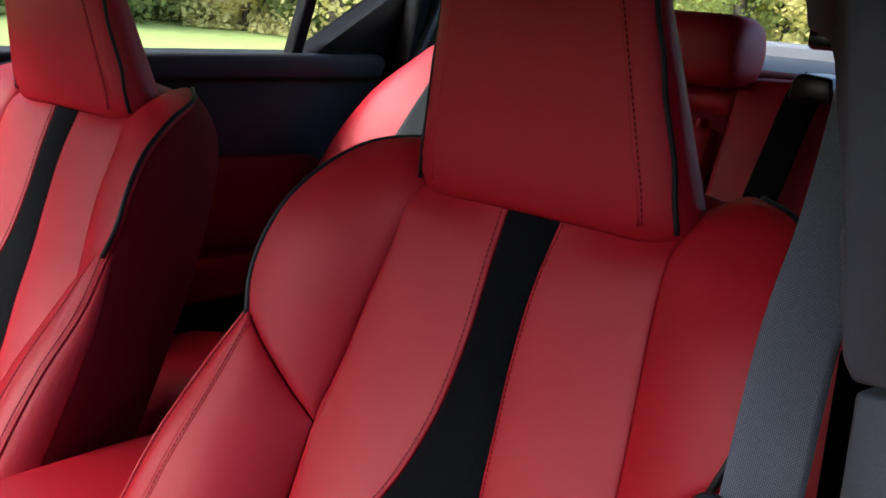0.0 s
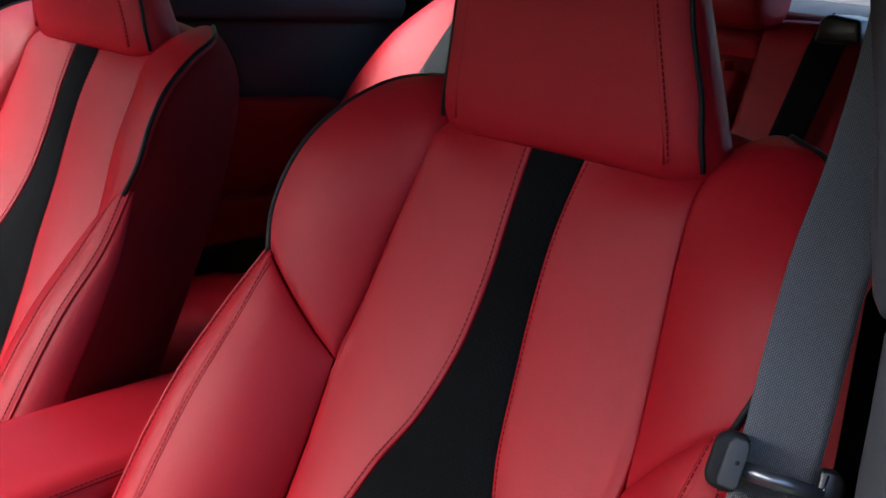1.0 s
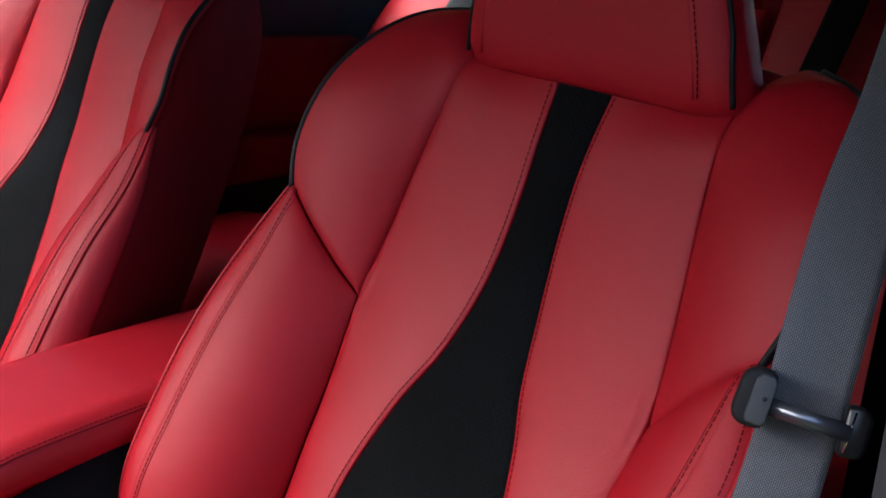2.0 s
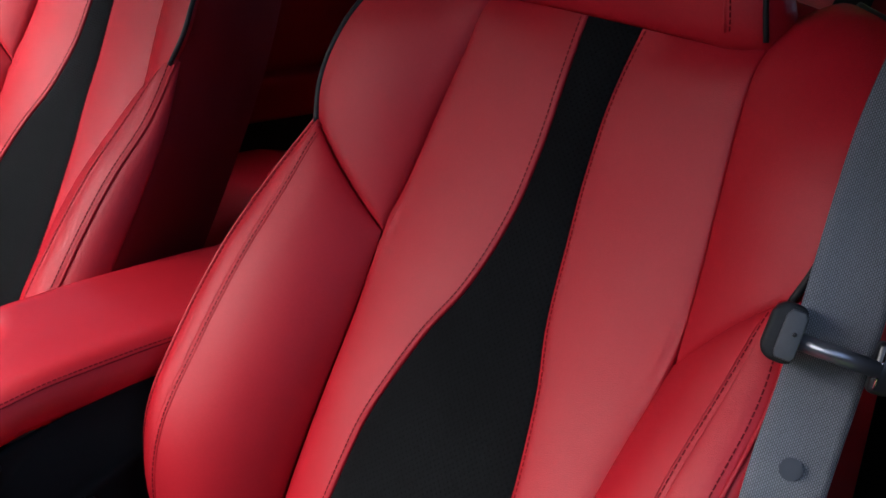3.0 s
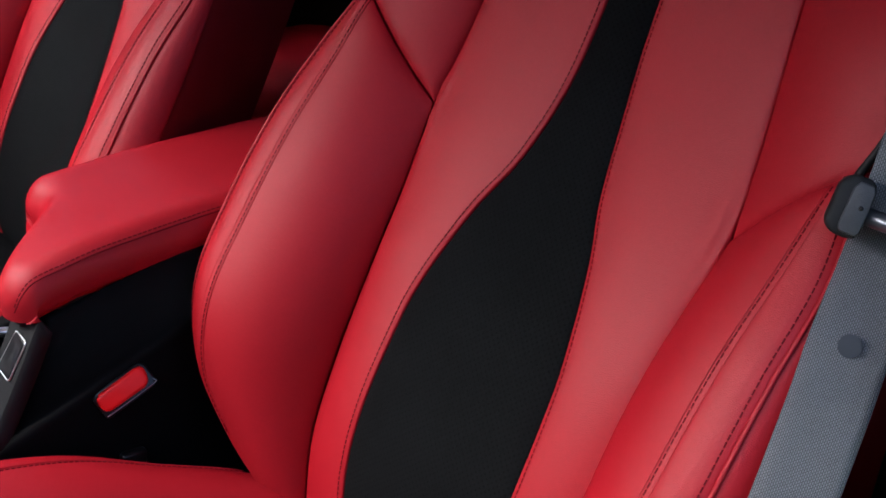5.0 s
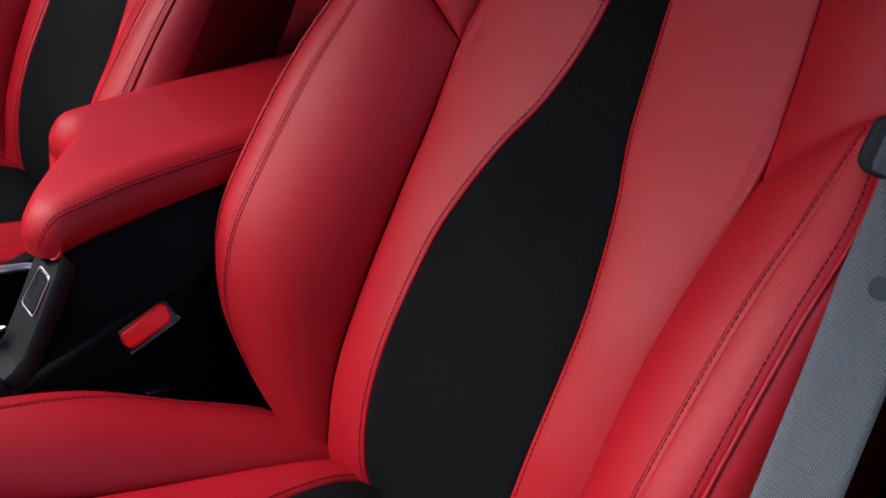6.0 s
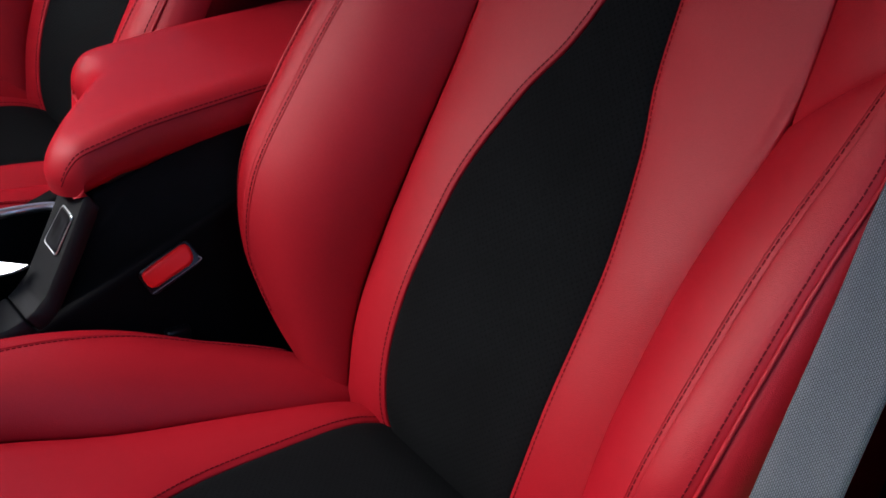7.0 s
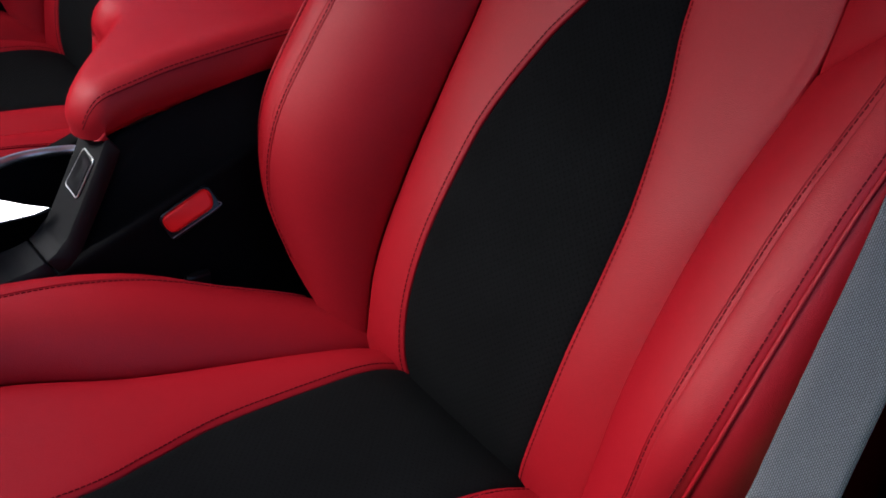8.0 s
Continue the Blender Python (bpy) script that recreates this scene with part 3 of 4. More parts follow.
# Black panel added for the unlit gap between belt and pillar.
held("dark_gap_panel", slab([(0.235, 0.22), (0.50, 0.22), (0.50, 1.06), (0.27, 1.045), (0.245, 0.99)], 0.25, 0.27, "y", 0.004), PLASTIC, pillar, "black panel added for the dark gap behind the belt")
held("belt_slot", bm, SATIN, pillar, "dark slot for the belt")

# ---- seat belts ----
BELT_ACROSS = (0.80, 0.56, -0.10)


def strap_weave():
    """Fine woven ribs for the webbing."""
    nt = BELT.node_tree
    b = nt.nodes["Principled BSDF"]
    uv = nt.nodes.new("ShaderNodeUVMap")
    mapping = nt.nodes.new("ShaderNodeMapping")
    nt.links.new(uv.outputs[0], mapping.inputs[0])
    brick = nt.nodes.new("ShaderNodeTexBrick")
    brick.inputs["Scale"].default_value = 1.0
    brick.inputs["Brick Width"].default_value, brick.inputs["Row Height"].default_value = 0.0021, 0.0012
    brick.inputs["Mortar Size"].default_value, brick.inputs["Mortar Smooth"].default_value = 0.0004, 0.9
    brick.inputs["Color1"].default_value = brick.inputs["Color2"].default_value = (1, 1, 1, 1)
    brick.inputs["Mortar"].default_value = (0, 0, 0, 1)
    mapping.inputs["Rotation"].default_value = (0, 0, radians(90))
    nt.links.new(mapping.outputs[0], brick.inputs["Vector"])
    bp = nt.nodes.new("ShaderNodeBump")
    bp.inputs["Strength"].default_value, bp.inputs["Distance"].default_value = 0.9, 0.0008
    nt.links.new(brick.outputs["Color"], bp.inputs["Height"])
    nt.links.new(bp.outputs[0], b.inputs["Normal"])
    old = b.inputs["Base Color"].links[0].from_socket
    mul = nt.nodes.new("ShaderNodeMix")
    mul.data_type, mul.blend_type = "RGBA", "MULTIPLY"
    mul.inputs[0].default_value = 0.65
    nt.links.new(old, mul.inputs[6])
    nt.links.new(brick.outputs["Color"], mul.inputs[7])
    nt.links.new(mul.outputs[2], b.inputs["Base Color"])


strap_weave()


def webbing(name, pts, acrosses, width, mat, parent, label, n=80, cuts=8):
    """A strap with lengthwise texture coordinates in metres."""
    ob = part(name, ribbon(pts, acrosses, width, 0.0014, n, cuts), mat, parent, label)
    me, line = ob.data, spline(pts, n)
    run = np.r_[0, np.cumsum(np.linalg.norm(np.diff(line, axis=0), axis=1))]
    layer = me.uv_layers.new(name="UVMap")
    ac = spline(acrosses, n)
    for loop in me.loops:
        v = np.array(me.vertices[loop.vertex_index].co)
        k = int(np.argmin(((line - v) ** 2).sum(1)))
        layer.data[loop.index].uv = (float((v - line[k]) @ ac[k]), float(run[k]))
    return ob


BELT_LINE = [(0.262, 0.215, 1.24), (0.265, 0.207, 1.198), (0.272, 0.187, 1.152), (0.279, 0.155, 1.089), (0.283, 0.121, 1.028), (0.294, 0.082, 0.941), (0.288, 0.082, 0.884), (0.293, 0.060, 0.842), (0.301, 0.036, 0.799), (0.320, -0.031, 0.676), (0.327, -0.045, 0.640), (0.34, -0.02, 0.45), (0.34, 0.0, 0.28)]
belt = thing("seat_belt", (0.36, 0.10, 0.30), "grey woven seat belt hanging beside the driver seat", "seat belt")
webbing("webbing", BELT_LINE, [BELT_ACROSS] * len(BELT_LINE), 0.0475, BELT, belt, "grey woven webbing", 120)
held("anchor", boxed(0.315, -0.03, 0.23, 0.365, 0.03, 0.30, bevel=0.006), SATIN, belt, "black anchor cover")
A8 = Vector((-0.50, 0.80, -0.30)).normalized()
R8 = A8.cross(Vector((-0.25, 0.10, 0.96))).normalized()
U8 = R8.cross(A8)
TONGUE = Matrix((R8, U8, A8)).transposed().to_4x4()
TONGUE.translation = Vector((0.300, 0.070, 0.918))
TONGUE = TONGUE @ pose(0, 0, 0, 0, 0, -19)


def tongue_part(name, bm, mat, parent, label=""):
    bmesh.ops.transform(bm, matrix=TONGUE, verts=bm.verts[:])
    return held(name, bm, mat, parent, label)


tongue = tongue_part("tongue", slab([(-0.041, -0.012), (-0.036, -0.017), (-0.024, -0.0175), (-0.0205, -0.014), (-0.020, 0.012), (-0.0225, 0.0175), (-0.034, 0.018), (-0.0405, 0.012)], -0.013, 0.009, "z", 0.0035), TRIM_DARK, belt, "black plastic belt tongue")
tongue_part("tongue_face", slab([(-0.0315, -0.0145), (-0.0225, -0.0148), (-0.0205, -0.012), (-0.0203, 0.011), (-0.0225, 0.0145), (-0.0300, 0.0148), (-0.0325, 0.011), (-0.0330, -0.011)], -0.0150, -0.012, "z", 0.0012), PILLAR, tongue)
bm = bmesh.new()
bmesh.ops.create_cone(bm, cap_ends=True, segments=16, radius1=0.0013, radius2=0.0013, depth=0.0012, matrix=Matrix.Translation((-0.0248, 0.001, -0.0152)))
tongue_part("tongue_hole", bm, SATIN, tongue, "small dark hole")
bm = bmesh.new()
tube(bm, [(-0.022, -0.002, -0.006), (0.026, -0.002, -0.006)], 0.0052, 14)
tongue_part("slot_bar", bm, DARK_METAL, tongue, "smooth dark metal bar")
tongue_part("tongue_end", slab([(0.022, -0.016), (0.034, -0.015), (0.037, -0.010), (0.036, 0.010), (0.030, 0.015), (0.020, 0.014)], -0.008, 0.010, "z", 0.003), SATIN, tongue, "black plastic end")
tongue_part("tongue_plate", slab([(0.0245, -0.013), (0.0258, -0.013), (0.0258, 0.011), (0.0245, 0.011)], -0.0092, -0.007, "z"), CHROME, tongue, "bright metal edge")
bm = bmesh.new()
bmesh.ops.create_cone(bm, cap_ends=True, segments=28, radius1=0.0072, radius2=0.0066, depth=0.003)
bmesh.ops.bevel(bm, geom=[e for e in bm.edges if len(e.link_faces[0].verts) > 5 or len(e.link_faces[1].verts) > 5], offset=0.0009, segments=2, affect="EDGES")
stud_m = Matrix((R8, U8, A8)).transposed().to_4x4()
stud_m.translation = Vector((0.293, 0.060, 0.842)) - A8 * 0.0022
bmesh.ops.transform(bm, matrix=stud_m, verts=bm.verts[:])
held("stop_button", bm, BUTTON, belt, "round grey plastic stop button", False)

# ---- centre console ----
console = thing("centre_console", (-0.365, -0.2, 0.20), "black centre console with red padded armrest and cup holder", "car console")
SIDE = [(0.16, 0.21), (0.16, 0.70), (-0.02, 0.695), (-0.12, 0.668), (-0.172, 0.650), (-0.184, 0.612), (-0.205, 0.564), (-0.226, 0.543), (-0.262, 0.530), (-0.32, 0.528), (-0.60, 0.55), (-0.90, 0.60), (-0.90, 0.21)]
for x0, x1, nm in ((-0.300, -0.2835, "side_wall"), (-0.456, -0.440, "side_wall")):
    drop = 0.0 if x1 > -0.4 else 0.09
    held(nm, slab([(y, max(0.21, z - drop) if z > 0.3 else z) for y, z in SIDE], x0, x1, "x", 0.004), PLASTIC, console, "black plastic console side")
held("core", boxed(-0.441, -0.10, 0.22, -0.299, 0.155, 0.660), PLASTIC, console)
RIM = [(-0.180, 0.655), (-0.186, 0.641), (-0.198, 0.6115), (-0.2185, 0.566), (-0.2265, 0.556), (-0.237, 0.549)]
DECK = [(-0.2382, 0.5484), (-0.257, 0.541), (-0.277, 0.5375), (-0.33, 0.537), (-0.42, 0.540)]
for nm, line in (("rim_trim", RIM), ("deck_trim", DECK)):
    top = spline([(y, z, 0) for y, z in line], 14)
    held(nm, slab([(y, z) for y, z, _ in top] + [(y + 0.012, z - 0.016) for y, z, _ in top[::-1]], -0.3225, -0.2810, "x", 0.0018), TRIM_DARK, console, "dark grey plastic rim")


def on_rim(x, down, lift=0.0):
    """A place on the sloping rim, by its distance down the slope."""
    return (x, -0.186 - 0.3976 * down - 0.9176 * lift, 0.641 - 0.9176 * down + 0.3976 * lift)


BUTTON_EDGE = [(-0.3071, 0.0074), (-0.2863, 0.0091), (-0.2889, 0.0467), (-0.3138, 0.0451)]
mid = (sum(p[0] for p in BUTTON_EDGE) / 4, sum(p[1] for p in BUTTON_EDGE) / 4)
loop_pts = []
for (xa, da), (xb, db) in zip(BUTTON_EDGE, BUTTON_EDGE[1:] + BUTTON_EDGE[:1]):
    loop_pts += [(xa + (xb - xa) * q, da + (db - da) * q) for q in (0.08, 0.3, 0.7, 0.92)]
bm, rings = bmesh.new(), []
for share, lift in ((1.0, -0.002), (1.0, 0.0008), (0.93, 0.0016), (0.80, 0.0018), (0.5, 0.0004), (0.2, 0.0)):
    rings.append([bm.verts.new(on_rim(mid[0] + (x - mid[0]) * share, mid[1] + (d - mid[1]) * share, lift)) for x, d in loop_pts])
for a, b in zip(rings, rings[1:]):
    for k in range(len(a)):
        bm.faces.new((a[k], a[(k + 1) % len(a)], b[(k + 1) % len(b)], b[k]))
bm.faces.new(rings[-1])
button = held("release_button", bm, SATIN, console, "glossy black release button")
held("button_frame", cord([on_rim(x, d, 0.0006) for x, d in loop_pts + loop_pts[:1]], 0.0008, 70, 6), BRIGHT, button, "thin chrome frame")
held("tray", boxed(-0.441, -0.88, 0.48, -0.299, -0.17, 0.50), PLASTIC, console)
held("tray_top", slab([(-0.441, -0.40), (-0.299, -0.40), (-0.299, -0.90), (-0.441, -0.90)], 0.50, 0.532, "z", 0.004), PLASTIC, console)
ARC = [(-0.318, -0.320, 0.598), (-0.345, -0.292, 0.599), (-0.3625, -0.262, 0.600), (-0.3700, -0.2402, 0.600), (-0.3750, -0.2180, 0.600), (-0.3732, -0.1931, 0.600), (-0.3676, -0.1729, 0.600), (-0.352, -0.160, 0.600)]
held("cup_ring", cord(ARC, 0.0046, 60, 12), BRIGHT, console, "polished chrome cup holder ring")
LOW = [(x, y, 0.505) for x, y, _ in ARC]
held("cup_well", patch([LOW[0], ARC[0]], [LOW[-1], ARC[-1]], LOW, [(x, y, z - 0.002) for x, y, z in ARC], 8, 40, 0.0, 0.0, 0.003, "", (1, 0, 0), 0.003), PLASTIC, console, "black cup holder well")
bm = bmesh.new()
face = [Vector(p) for p in ((-0.390, -0.305, 0.5735), (-0.3425, -0.2514, 0.581), (-0.3273, -0.2376, 0.581), (-0.3106, -0.2206, 0.5823), (-0.3147, -0.233, 0.5764), (-0.3281, -0.2577, 0.5679), (-0.345, -0.288, 0.5575), (-0.375, -0.320, 0.5545))]
hi, lo = [bm.verts.new(p) for p in face], [bm.verts.new(p - Vector((0.453, -0.502, 0.737)) * 0.005) for p in face]
bm.faces.new(hi), bm.faces.new(lo[::-1])
for k in range(len(hi)):
    bm.faces.new((hi[k], lo[k], lo[(k + 1) % len(lo)], hi[(k + 1) % len(hi)]))
held("chrome_plate", bm, BRIGHT, console, "bright metal trim plate", False)

# padded lid with a notch in its front edge
ACROSS = spline([(-0.449, -0.046, 0), (-0.451, -0.022, 0), (-0.446, -0.007, 0), (-0.434, -0.001, 0), (-0.40, 0.002, 0), (-0.34, 0.002, 0), (-0.305, 0.000, 0), (-0.291, -0.005, 0), (-0.283, -0.016, 0), (-0.281, -0.030, 0), (-0.286, -0.044, 0)], 44)
FRONT = spline([(-0.46, -0.112, 0), (-0.435, -0.119, 0), (-0.415, -0.118, 0), (-0.395, -0.124, 0), (-0.37, -0.148, 0), (-0.345, -0.176, 0), (-0.32, -0.196, 0), (-0.303, -0.197, 0), (-0.290, -0.190, 0), (-0.281, -0.178, 0), (-0.27, -0.160, 0)], 60)
ALONG = spline([(0.000, -0.046, 0), (-0.004, -0.026, 0), (0.002, -0.010, 0), (0.014, -0.002, 0), (0.04, 0.0, 0)], 14)
TOPZ = spline([(-0.22, 0.688, 0), (-0.18, 0.698, 0), (-0.13, 0.7115, 0), (-0.06, 0.7225, 0), (0.0, 0.730, 0), (0.13, 0.741, 0), (0.20, 0.743, 0)], 60)
bm, rows = bmesh.new(), []
steps = [(d, z, 0.0) for d, z, _ in ALONG] + [(0.04, 0.0, k / 24) for k in range(1, 25)]
for d, dz, share in steps:
    row = []
    for x, ez, _ in ACROSS:
        y0 = float(np.interp(x, FRONT[:, 0], FRONT[:, 1])) + d
        y = y0 + share * (0.17 - y0)
        row.append(bm.verts.new((x, y, float(np.interp(y, TOPZ[:, 0], TOPZ[:, 1])) - min(0.046, math.hypot(ez, dz)))))
    rows.append(row)
for a, b in zip(rows, rows[1:]):
    for k in range(len(a) - 1):
        bm.faces.new((a[k], a[k + 1], b[k + 1], b[k]))
bm.faces.new(rows[-1])
bm.faces.new([r[0] for r in rows] + [r[-1] for r in rows[::-1]])
lid = held("armrest", bm, RED, console, "red leather padded armrest")


def lid_line(x, dz, y0, y1, n=14):
    return [(x, y, float(np.interp(y, TOPZ[:, 0], TOPZ[:, 1])) + dz) for y in np.linspace(y0, y1, n)]


nose = [(-0.2835, -0.2005, 0.668), (-0.2840, -0.194, 0.681)]
held("armrest_stitching", stitches(nose + lid_line(-0.2865, -0.0075, -0.182, 0.15)), THREAD, lid, "dark red thread")
held("armrest_seam", cord([(x + 0.0015, y, z - 0.003) for x, y, z in nose + lid_line(-0.2865, -0.0075, -0.182, 0.15)], 0.0006, 60, 5), THREAD, lid)
held("lid_base", slab([(-0.448, -0.105), (-0.41, -0.11), (-0.36, -0.15), (-0.31, -0.192), (-0.288, -0.19), (-0.288, 0.15), (-0.448, 0.15)], 0.655, 0.668, "z", 0.003), SATIN, lid, "black lid base")

# ---- belt buckle beside the driver seat ----
buckle = thing("belt_buckle", (-0.268, -0.11, 0.45), "black seat belt buckle with bright red release button", "belt buckle")
bx = Vector((0.10, 0.855, 0.51)).normalized()
bz = Vector((0.80, -0.38, 0.46))
bz = (bz - bx * bz.dot(bx)).normalized()
by = bz.cross(bx)
BKM = Matrix((bx, by, bz)).transposed().to_4x4()
BKM.translation = Vector((-0.275, -0.106, 0.568))


def buckle_part(name, bm, mat, parent, label=""):
    bmesh.ops.transform(bm, matrix=BKM, verts=bm.verts[:])
    return held(name, bm, mat, parent, label)


shell = buckle_part("shell", slab([(-0.028, -0.010), (-0.025, -0.0125), (0.022, -0.012), (0.0265, -0.008), (0.0265, 0.009), (0.023, 0.0135), (-0.024, 0.0135), (-0.028, 0.010)], -0.075, 0.002, "z", 0.002), SATIN, buckle, "glossy black buckle shell")
buckle_part("release_button", slab([(-0.026, -0.003), (-0.022, -0.007), (0.017, -0.008), (0.022, -0.003), (0.024, 0.008), (0.020, 0.0115), (-0.022, 0.0115), (-0.026, 0.008)], -0.004, 0.0115, "z", 0.0035), BUCKLE_RED, buckle, "bright red plastic button")
rim_pts = [(-0.0262, -0.0098, 0.0022), (0.022, -0.0102, 0.0022), (0.0250, -0.006, 0.0022), (0.0250, 0.008, 0.0022), (0.022, 0.0122, 0.0022), (-0.023, 0.0122, 0.0022), (-0.0265, 0.008, 0.0022), (-0.0268, -0.007, 0.0022), (-0.0262, -0.0098, 0.0022)]
buckle_part("shell_edge", cord(rim_pts[:3], 0.0006, 60, 5), BUTTON_RIM, shell, "pale grey edge")
held("stalk", boxed(-0.282, -0.11, 0.30, -0.272, -0.085, 0.50, bevel=0.003), SATIN, buckle, "black stalk")

# ---- rear seat ----
rear = thing("rear_bench", (-0.37, 0.85, 0.20), "red leather rear bench seat with black piping", "car seat")


def on_rear(pts):
    """Points given across, height and forward of the rear backrest."""
    return [(x, 0.80 + (z - 0.45) * 0.30 - w, z) for x, z, w in pts]


def rear_panel(name, x0, x1, z0, z1, w=0.0, bulge=0.02, mat=RED, lean=0.0):
    held(name, patch(on_rear([(x0, z0, w), (x1, z0, w)]), on_rear([(x0 + lean, z1, w), ((x0 + x1) / 2, z1 + 0.004, w), (x1 - lean, z1, w)]), on_rear([(x0, z0, w), (x0, (z0 + z1) / 2, w + 0.008), (x0 + lean, z1 - 0.01, w - 0.004)]), on_rear([(x1, z0, w), (x1, (z0 + z1) / 2, w + 0.008), (x1 - lean, z1 - 0.01, w - 0.004)]), 22, 26, bulge, 0.008, 0.008, "lrbt", (0, -1, 0.3), 0.05), mat, rear)


rear_panel("backrest_bolster", 0.09, 0.36, 0.45, 1.146, 0.015, 0.02)
rear_panel("backrest_panel", -0.17, 0.085, 0.45, 1.148, 0.0)
rear_panel("backrest_panel", -0.335, -0.175, 0.45, 1.150, 0.002, 0.012)
rear_panel("centre_armrest", -0.55, -0.352, 0.50, 1.075, 0.012, 0.012)
rear_panel("centre_panel", -0.55, -0.34, 1.08, 1.13, -0.01, 0.006)
rear_panel("backrest_panel", -0.86, -0.555, 0.45, 1.148, 0.0)
held("backrest_wing", patch(on_rear([(-1.04, 0.5, 0.05), (-0.88, 0.5, 0.02)]), on_rear([(-0.985, 1.105, 0.00), (-0.93, 1.138, 0.0), (-0.845, 1.145, -0.01)]), on_rear([(-1.04, 0.5, 0.05), (-1.085, 0.70, 0.08), (-1.08, 0.90, 0.07), (-1.04, 1.03, 0.04), (-0.985, 1.105, 0.00)]), on_rear([(-0.88, 0.5, 0.02), (-0.89, 0.80, 0.03), (-0.885, 0.97, 0.03), (-0.865, 1.06, 0.015), (-0.845, 1.145, -0.01)]), 20, 30, 0.012, 0.004, 0.005, "lr", (0, -1, 0.3), 0.04), RED, rear)
held("backrest_core", slab([(0.86, 0.40), (1.00, 0.40), (1.13, 1.115), (1.08, 1.150), (1.020, 1.146)], -0.90, 0.38, "x", 0.015), RED_SHADED, rear)
held("cushion", slab([(0.42, 0.30), (0.92, 0.30), (0.92, 0.59), (0.80, 0.61), (0.60, 0.645), (0.46, 0.635), (0.41, 0.58)], -1.06, 0.37, "x", 0.025), RED, rear, "red leather seat cushion")
bm = bmesh.new()
rows = []
hr = spline([(0.0, 0.0, 0), (0.040, 0.004, 0), (0.060, 0.028, 0), (0.060, 0.058, 0), (0.045, 0.080, 0), (0.0, 0.084, 0), (-0.030, 0.070, 0), (-0.040, 0.040, 0), (-0.030, 0.010, 0), (0.0, 0.0, 0)], 40)[:-1]
for x, sc in ((-0.555, 0.55), (-0.552, 0.8), (-0.54, 0.95), (-0.52, 1.0), (-0.46, 1.0), (-0.39, 1.0), (-0.335, 1.0), (-0.315, 0.95), (-0.303, 0.8), (-0.298, 0.55)):
    rows.append([bm.verts.new((x, 0.975 + (a - 0.01) * sc, 1.172 + (b - 0.042) * 1.2 * sc)) for a, b, _ in hr])
for a, b in zip(rows, rows[1:]):
    for k in range(len(a)):
        bm.faces.new((a[k], a[(k + 1) % len(a)], b[(k + 1) % len(a)], b[k]))
bm.faces.new(rows[0]), bm.faces.new(rows[-1])
held("headrest", bm, RED, rear, "small red leather headrest")
for x in (-0.50, -0.42):
    bm = bmesh.new()
    tube(bm, [(x, 0.985, 1.09), (x, 0.975, 1.15)], 0.006, 10)
    held("headrest_post", bm, SATIN, rear)
held("armrest_tab", boxed(-0.366, 0.960, 1.062, -0.358, 0.985, 1.077, bevel=0.003), RED, rear, "leather pull tab")

structure("trim_shelf", slab([(1.03, 1.10), (1.56, 1.13), (1.56, 1.165), (1.10, 1.128), (1.05, 1.12)], -0.84, 0.38, "x", 0.006), GREY, "grey felt parcel shelf")
structure("window_frame_rear", slab([(-0.90, 1.150), (0.38, 1.150), (0.38, 1.185), (-0.90, 1.185)], 1.50, 1.56, "y", 0.008), LEDGE, "grey rear window ledge")
rw = structure("window_rear", slab([(1.52, 1.17), (1.525, 1.17), (1.20, 1.42), (1.195, 1.42)], -1.05, 0.36, "x"), GLASS)
rw.visible_shadow = False
rb = thing("rear_seat_belt", (-0.215, 0.93, 0.50), "rear seat belt lying on the red backrest, darkened for shade", "seat belt")
webbing("webbing", [(-0.190, 0.965, 1.142), (-0.204, 0.957, 1.120), (-0.215, 0.937, 1.05), (-0.228, 0.913, 0.965), (-0.245, 0.882, 0.85), (-0.29, 0.83, 0.66), (-0.30, 0.80, 0.52)], [(0.96, 0.2, 0.2)] * 7, 0.0475, WEB_SHADED, rb, "grey woven webbing darkened for shade")
held("belt_guide", slab([(-0.222, 1.118), (-0.216, 1.148), (-0.206, 1.156), (-0.160, 1.152), (-0.155, 1.120)], 0.945, 1.02, "y", 0.006), SATIN, rb, "black plastic belt guide")
rb2 = thing("rear_seat_belt", (-0.93, 0.93, 0.50), "grey rear seat belt beside the far roof pillar", "seat belt")
webbing("webbing", [(-0.835, 0.965, 1.125), (-0.843, 0.945, 1.09), (-0.873, 0.905, 1.0), (-0.90, 0.865, 0.90), (-0.92, 0.80, 0.70), (-0.93, 0.78, 0.52)], [(0.90, 0.35, 0.25)] * 6, 0.050, WEB_DARKENED, rb2, "grey woven webbing")

# ---- outside ----
bm = bmesh.new()
bmesh.ops.create_grid(bm, x_segments=8, y_segments=8, size=900)
structure("ground", bm, GRASS, "mown green grass")


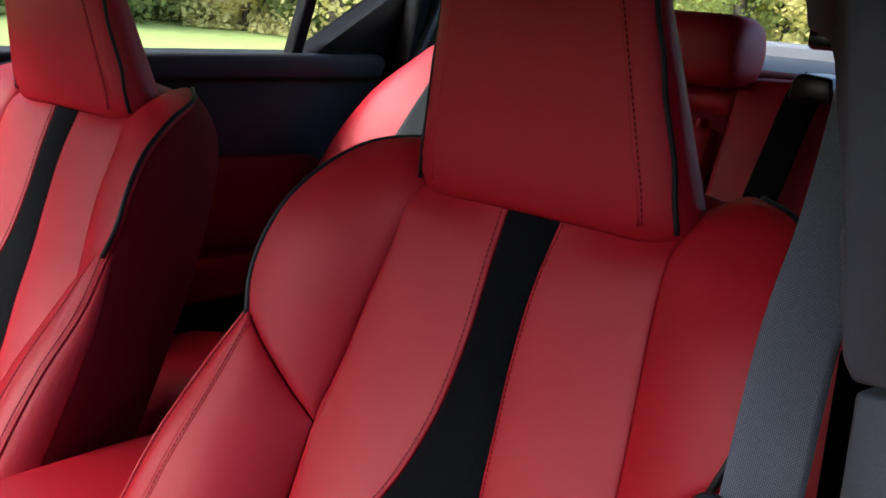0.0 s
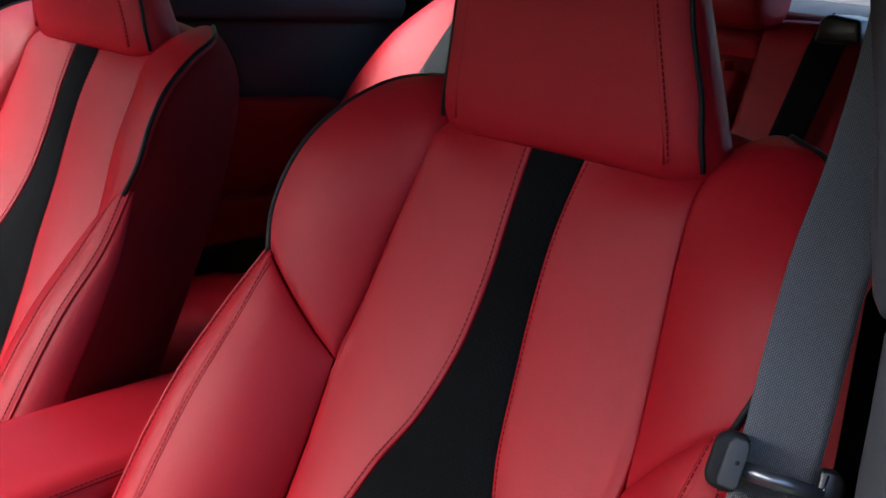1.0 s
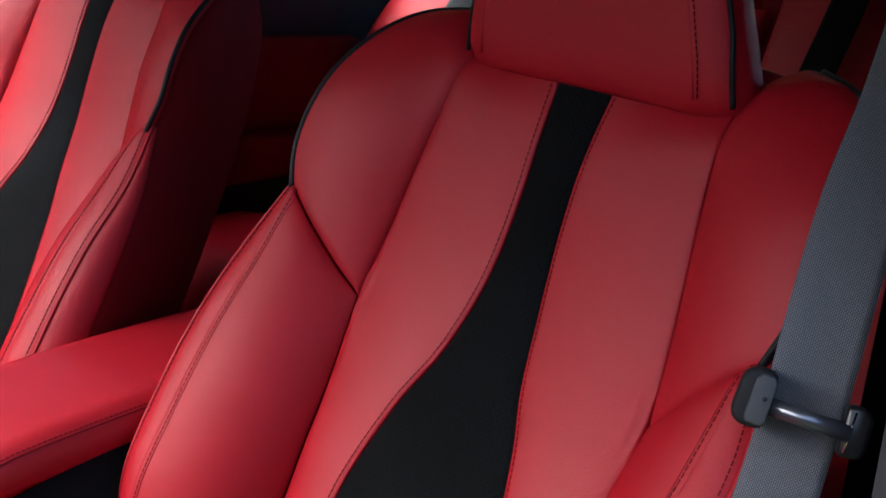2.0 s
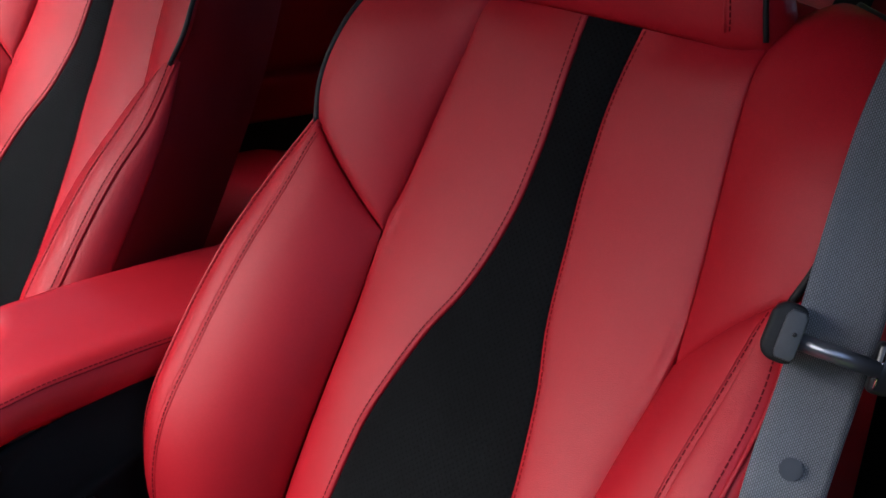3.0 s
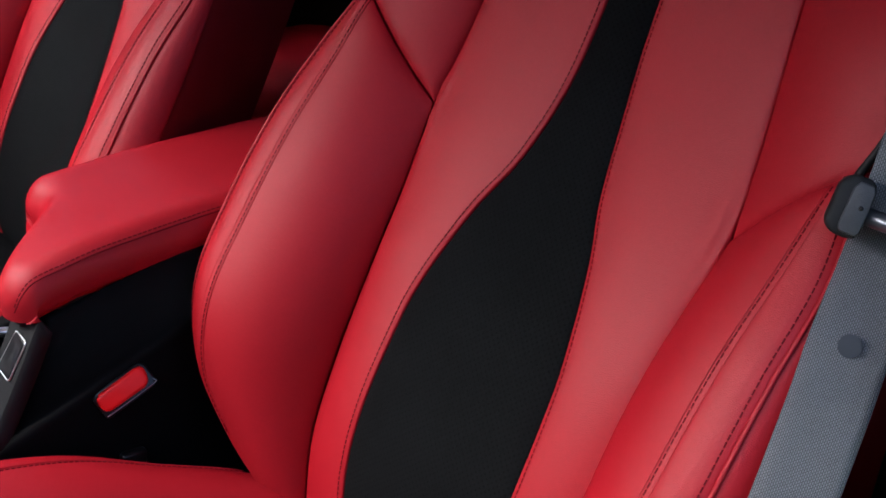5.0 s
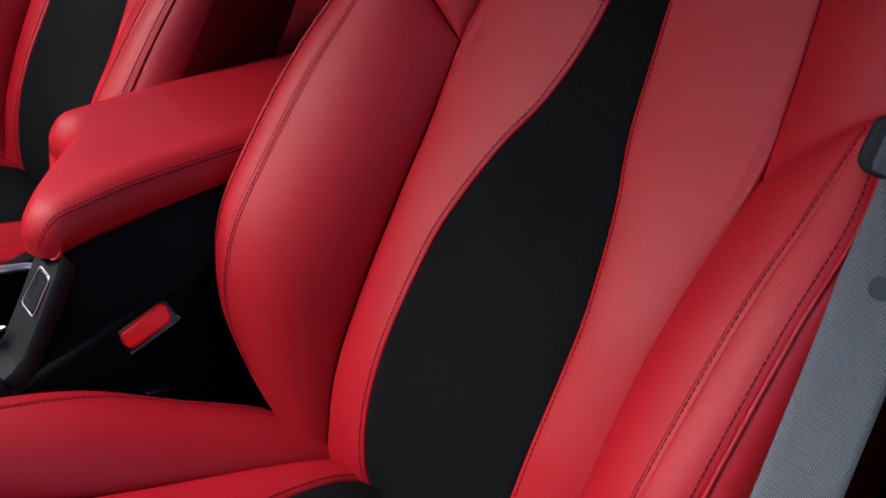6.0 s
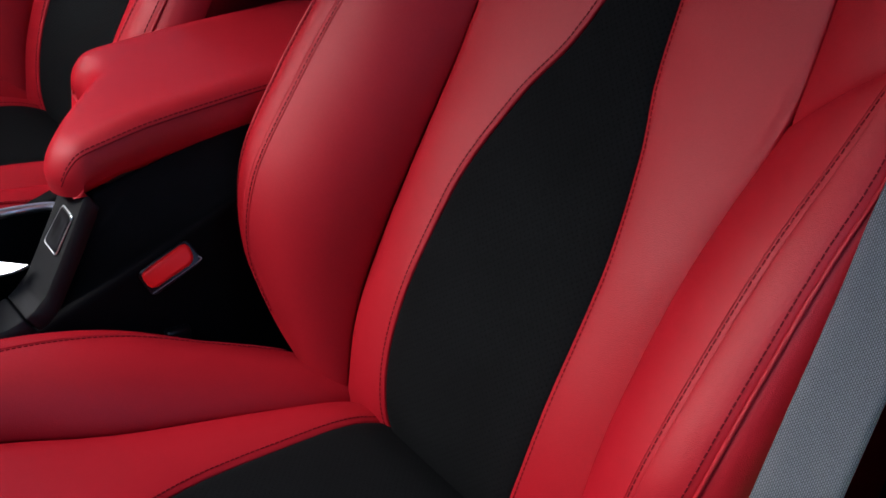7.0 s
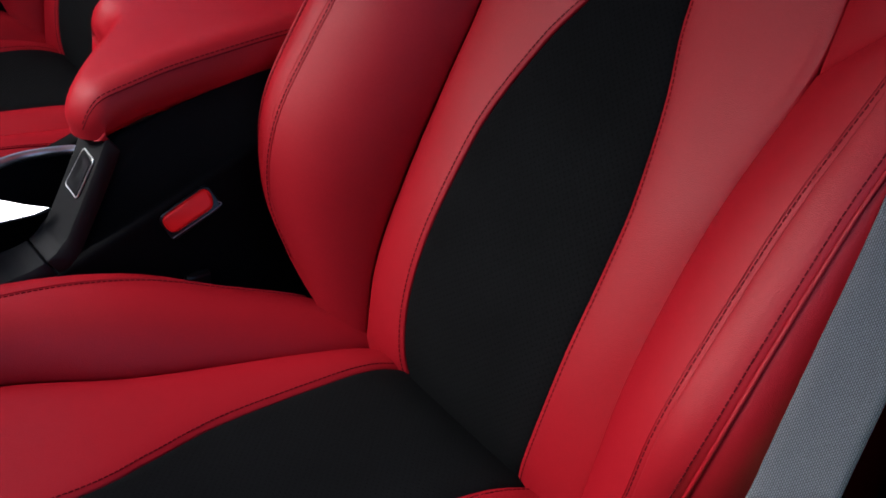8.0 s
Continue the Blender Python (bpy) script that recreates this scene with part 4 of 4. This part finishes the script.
def tree(at, w, h, seed, mat, label, leaves, size):
    """A broad low-branched tree: trunk, limbs and a crown of many small leaves in uneven clumps."""
    rng = random.Random(seed)
    ob = thing("tree", at, label, "tree", "trees along the meadow")
    bm = bmesh.new()
    base = np.array(at)
    tube(bm, spline([base, base + (0.1, 0.05, h * 0.3), base + (rng.uniform(-0.3, 0.3), 0, h * 0.75)], 8), 0.02 * h, 7)
    for _ in range(6):
        a, lift = rng.uniform(0, math.tau), rng.uniform(0.15, 0.4) * h
        out = np.array((math.cos(a), math.sin(a), 0)) * w * 0.35
        tube(bm, spline([base + (0, 0, lift), base + out * 0.5 + (0, 0, lift + 0.12 * h), base + out + (0, 0, lift + 0.3 * h)], 5), 0.007 * h, 5)
    held("trunk", bm, BARK, ob)
    verts, faces = [], []
    for _ in range(40):
        up = rng.uniform(0.0, 0.95) ** 1.3
        wide = w * (0.30 if up < 0.7 else 0.18)
        c0 = Vector(at) + Vector((rng.gauss(0, 1) * wide, rng.gauss(0, 1) * wide, up * h))
        r = rng.uniform(0.07, 0.15) * h
        for _ in range(leaves):
            c = c0 + Vector((rng.gauss(0, 1), rng.gauss(0, 1), rng.gauss(0, 0.8))).normalized() * r * rng.uniform(0.5, 1.0)
            c.z = max(c.z, 0.08)
            a = Vector((rng.gauss(0, 1), rng.gauss(0, 1), rng.gauss(0, 1))).normalized()
            b = a.orthogonal().normalized()
            s = size * rng.uniform(0.6, 1.3)
            i = len(verts)
            verts += [c + a * s, c + b * s * 0.6, c - a * s, c - b * s * 0.6]
            faces.append((i, i + 1, i + 2, i + 3))
    me = bpy.data.meshes.new("crown")
    me.from_pydata([tuple(v) for v in verts], [], faces)
    me.materials.append(mat)
    crown = new("crown", me)
    crown.parent, crown.matrix_parent_inverse = ob, ob.matrix_basis.inverted()
    return ob


rng = random.Random(5)
# The trees from k = 36 on stand unseen and hold back low sky light.
for k in range(52):
    ang = radians(8 + k * 2.0)
    dist = rng.uniform(30, 38)
    pick = rng.random() < 0.5
    tree((-math.sin(ang) * dist, math.cos(ang) * dist, 0.0), rng.uniform(3.0, 5.0), rng.uniform(5.5, 11.0), k, LEAF_YELLOW if pick else LEAF, "yellow-green autumn tree at the edge of the grass" if pick else "leafy green tree at the edge of the grass", 210 if k < 36 else 60, 0.085 if k < 36 else 0.2)
# taller trees behind them, added to block low sky light from the far windows
for k in range(44):
    ang = radians(34 + k * 2.4)
    dist = rng.uniform(44, 50)
    tree((-math.sin(ang) * dist, math.cos(ang) * dist, 0.0), rng.uniform(7.0, 9.0), rng.uniform(20.0, 26.0), 100 + k, LEAF, "tall green tree behind the meadow, added to block sky light", 110, 0.42)
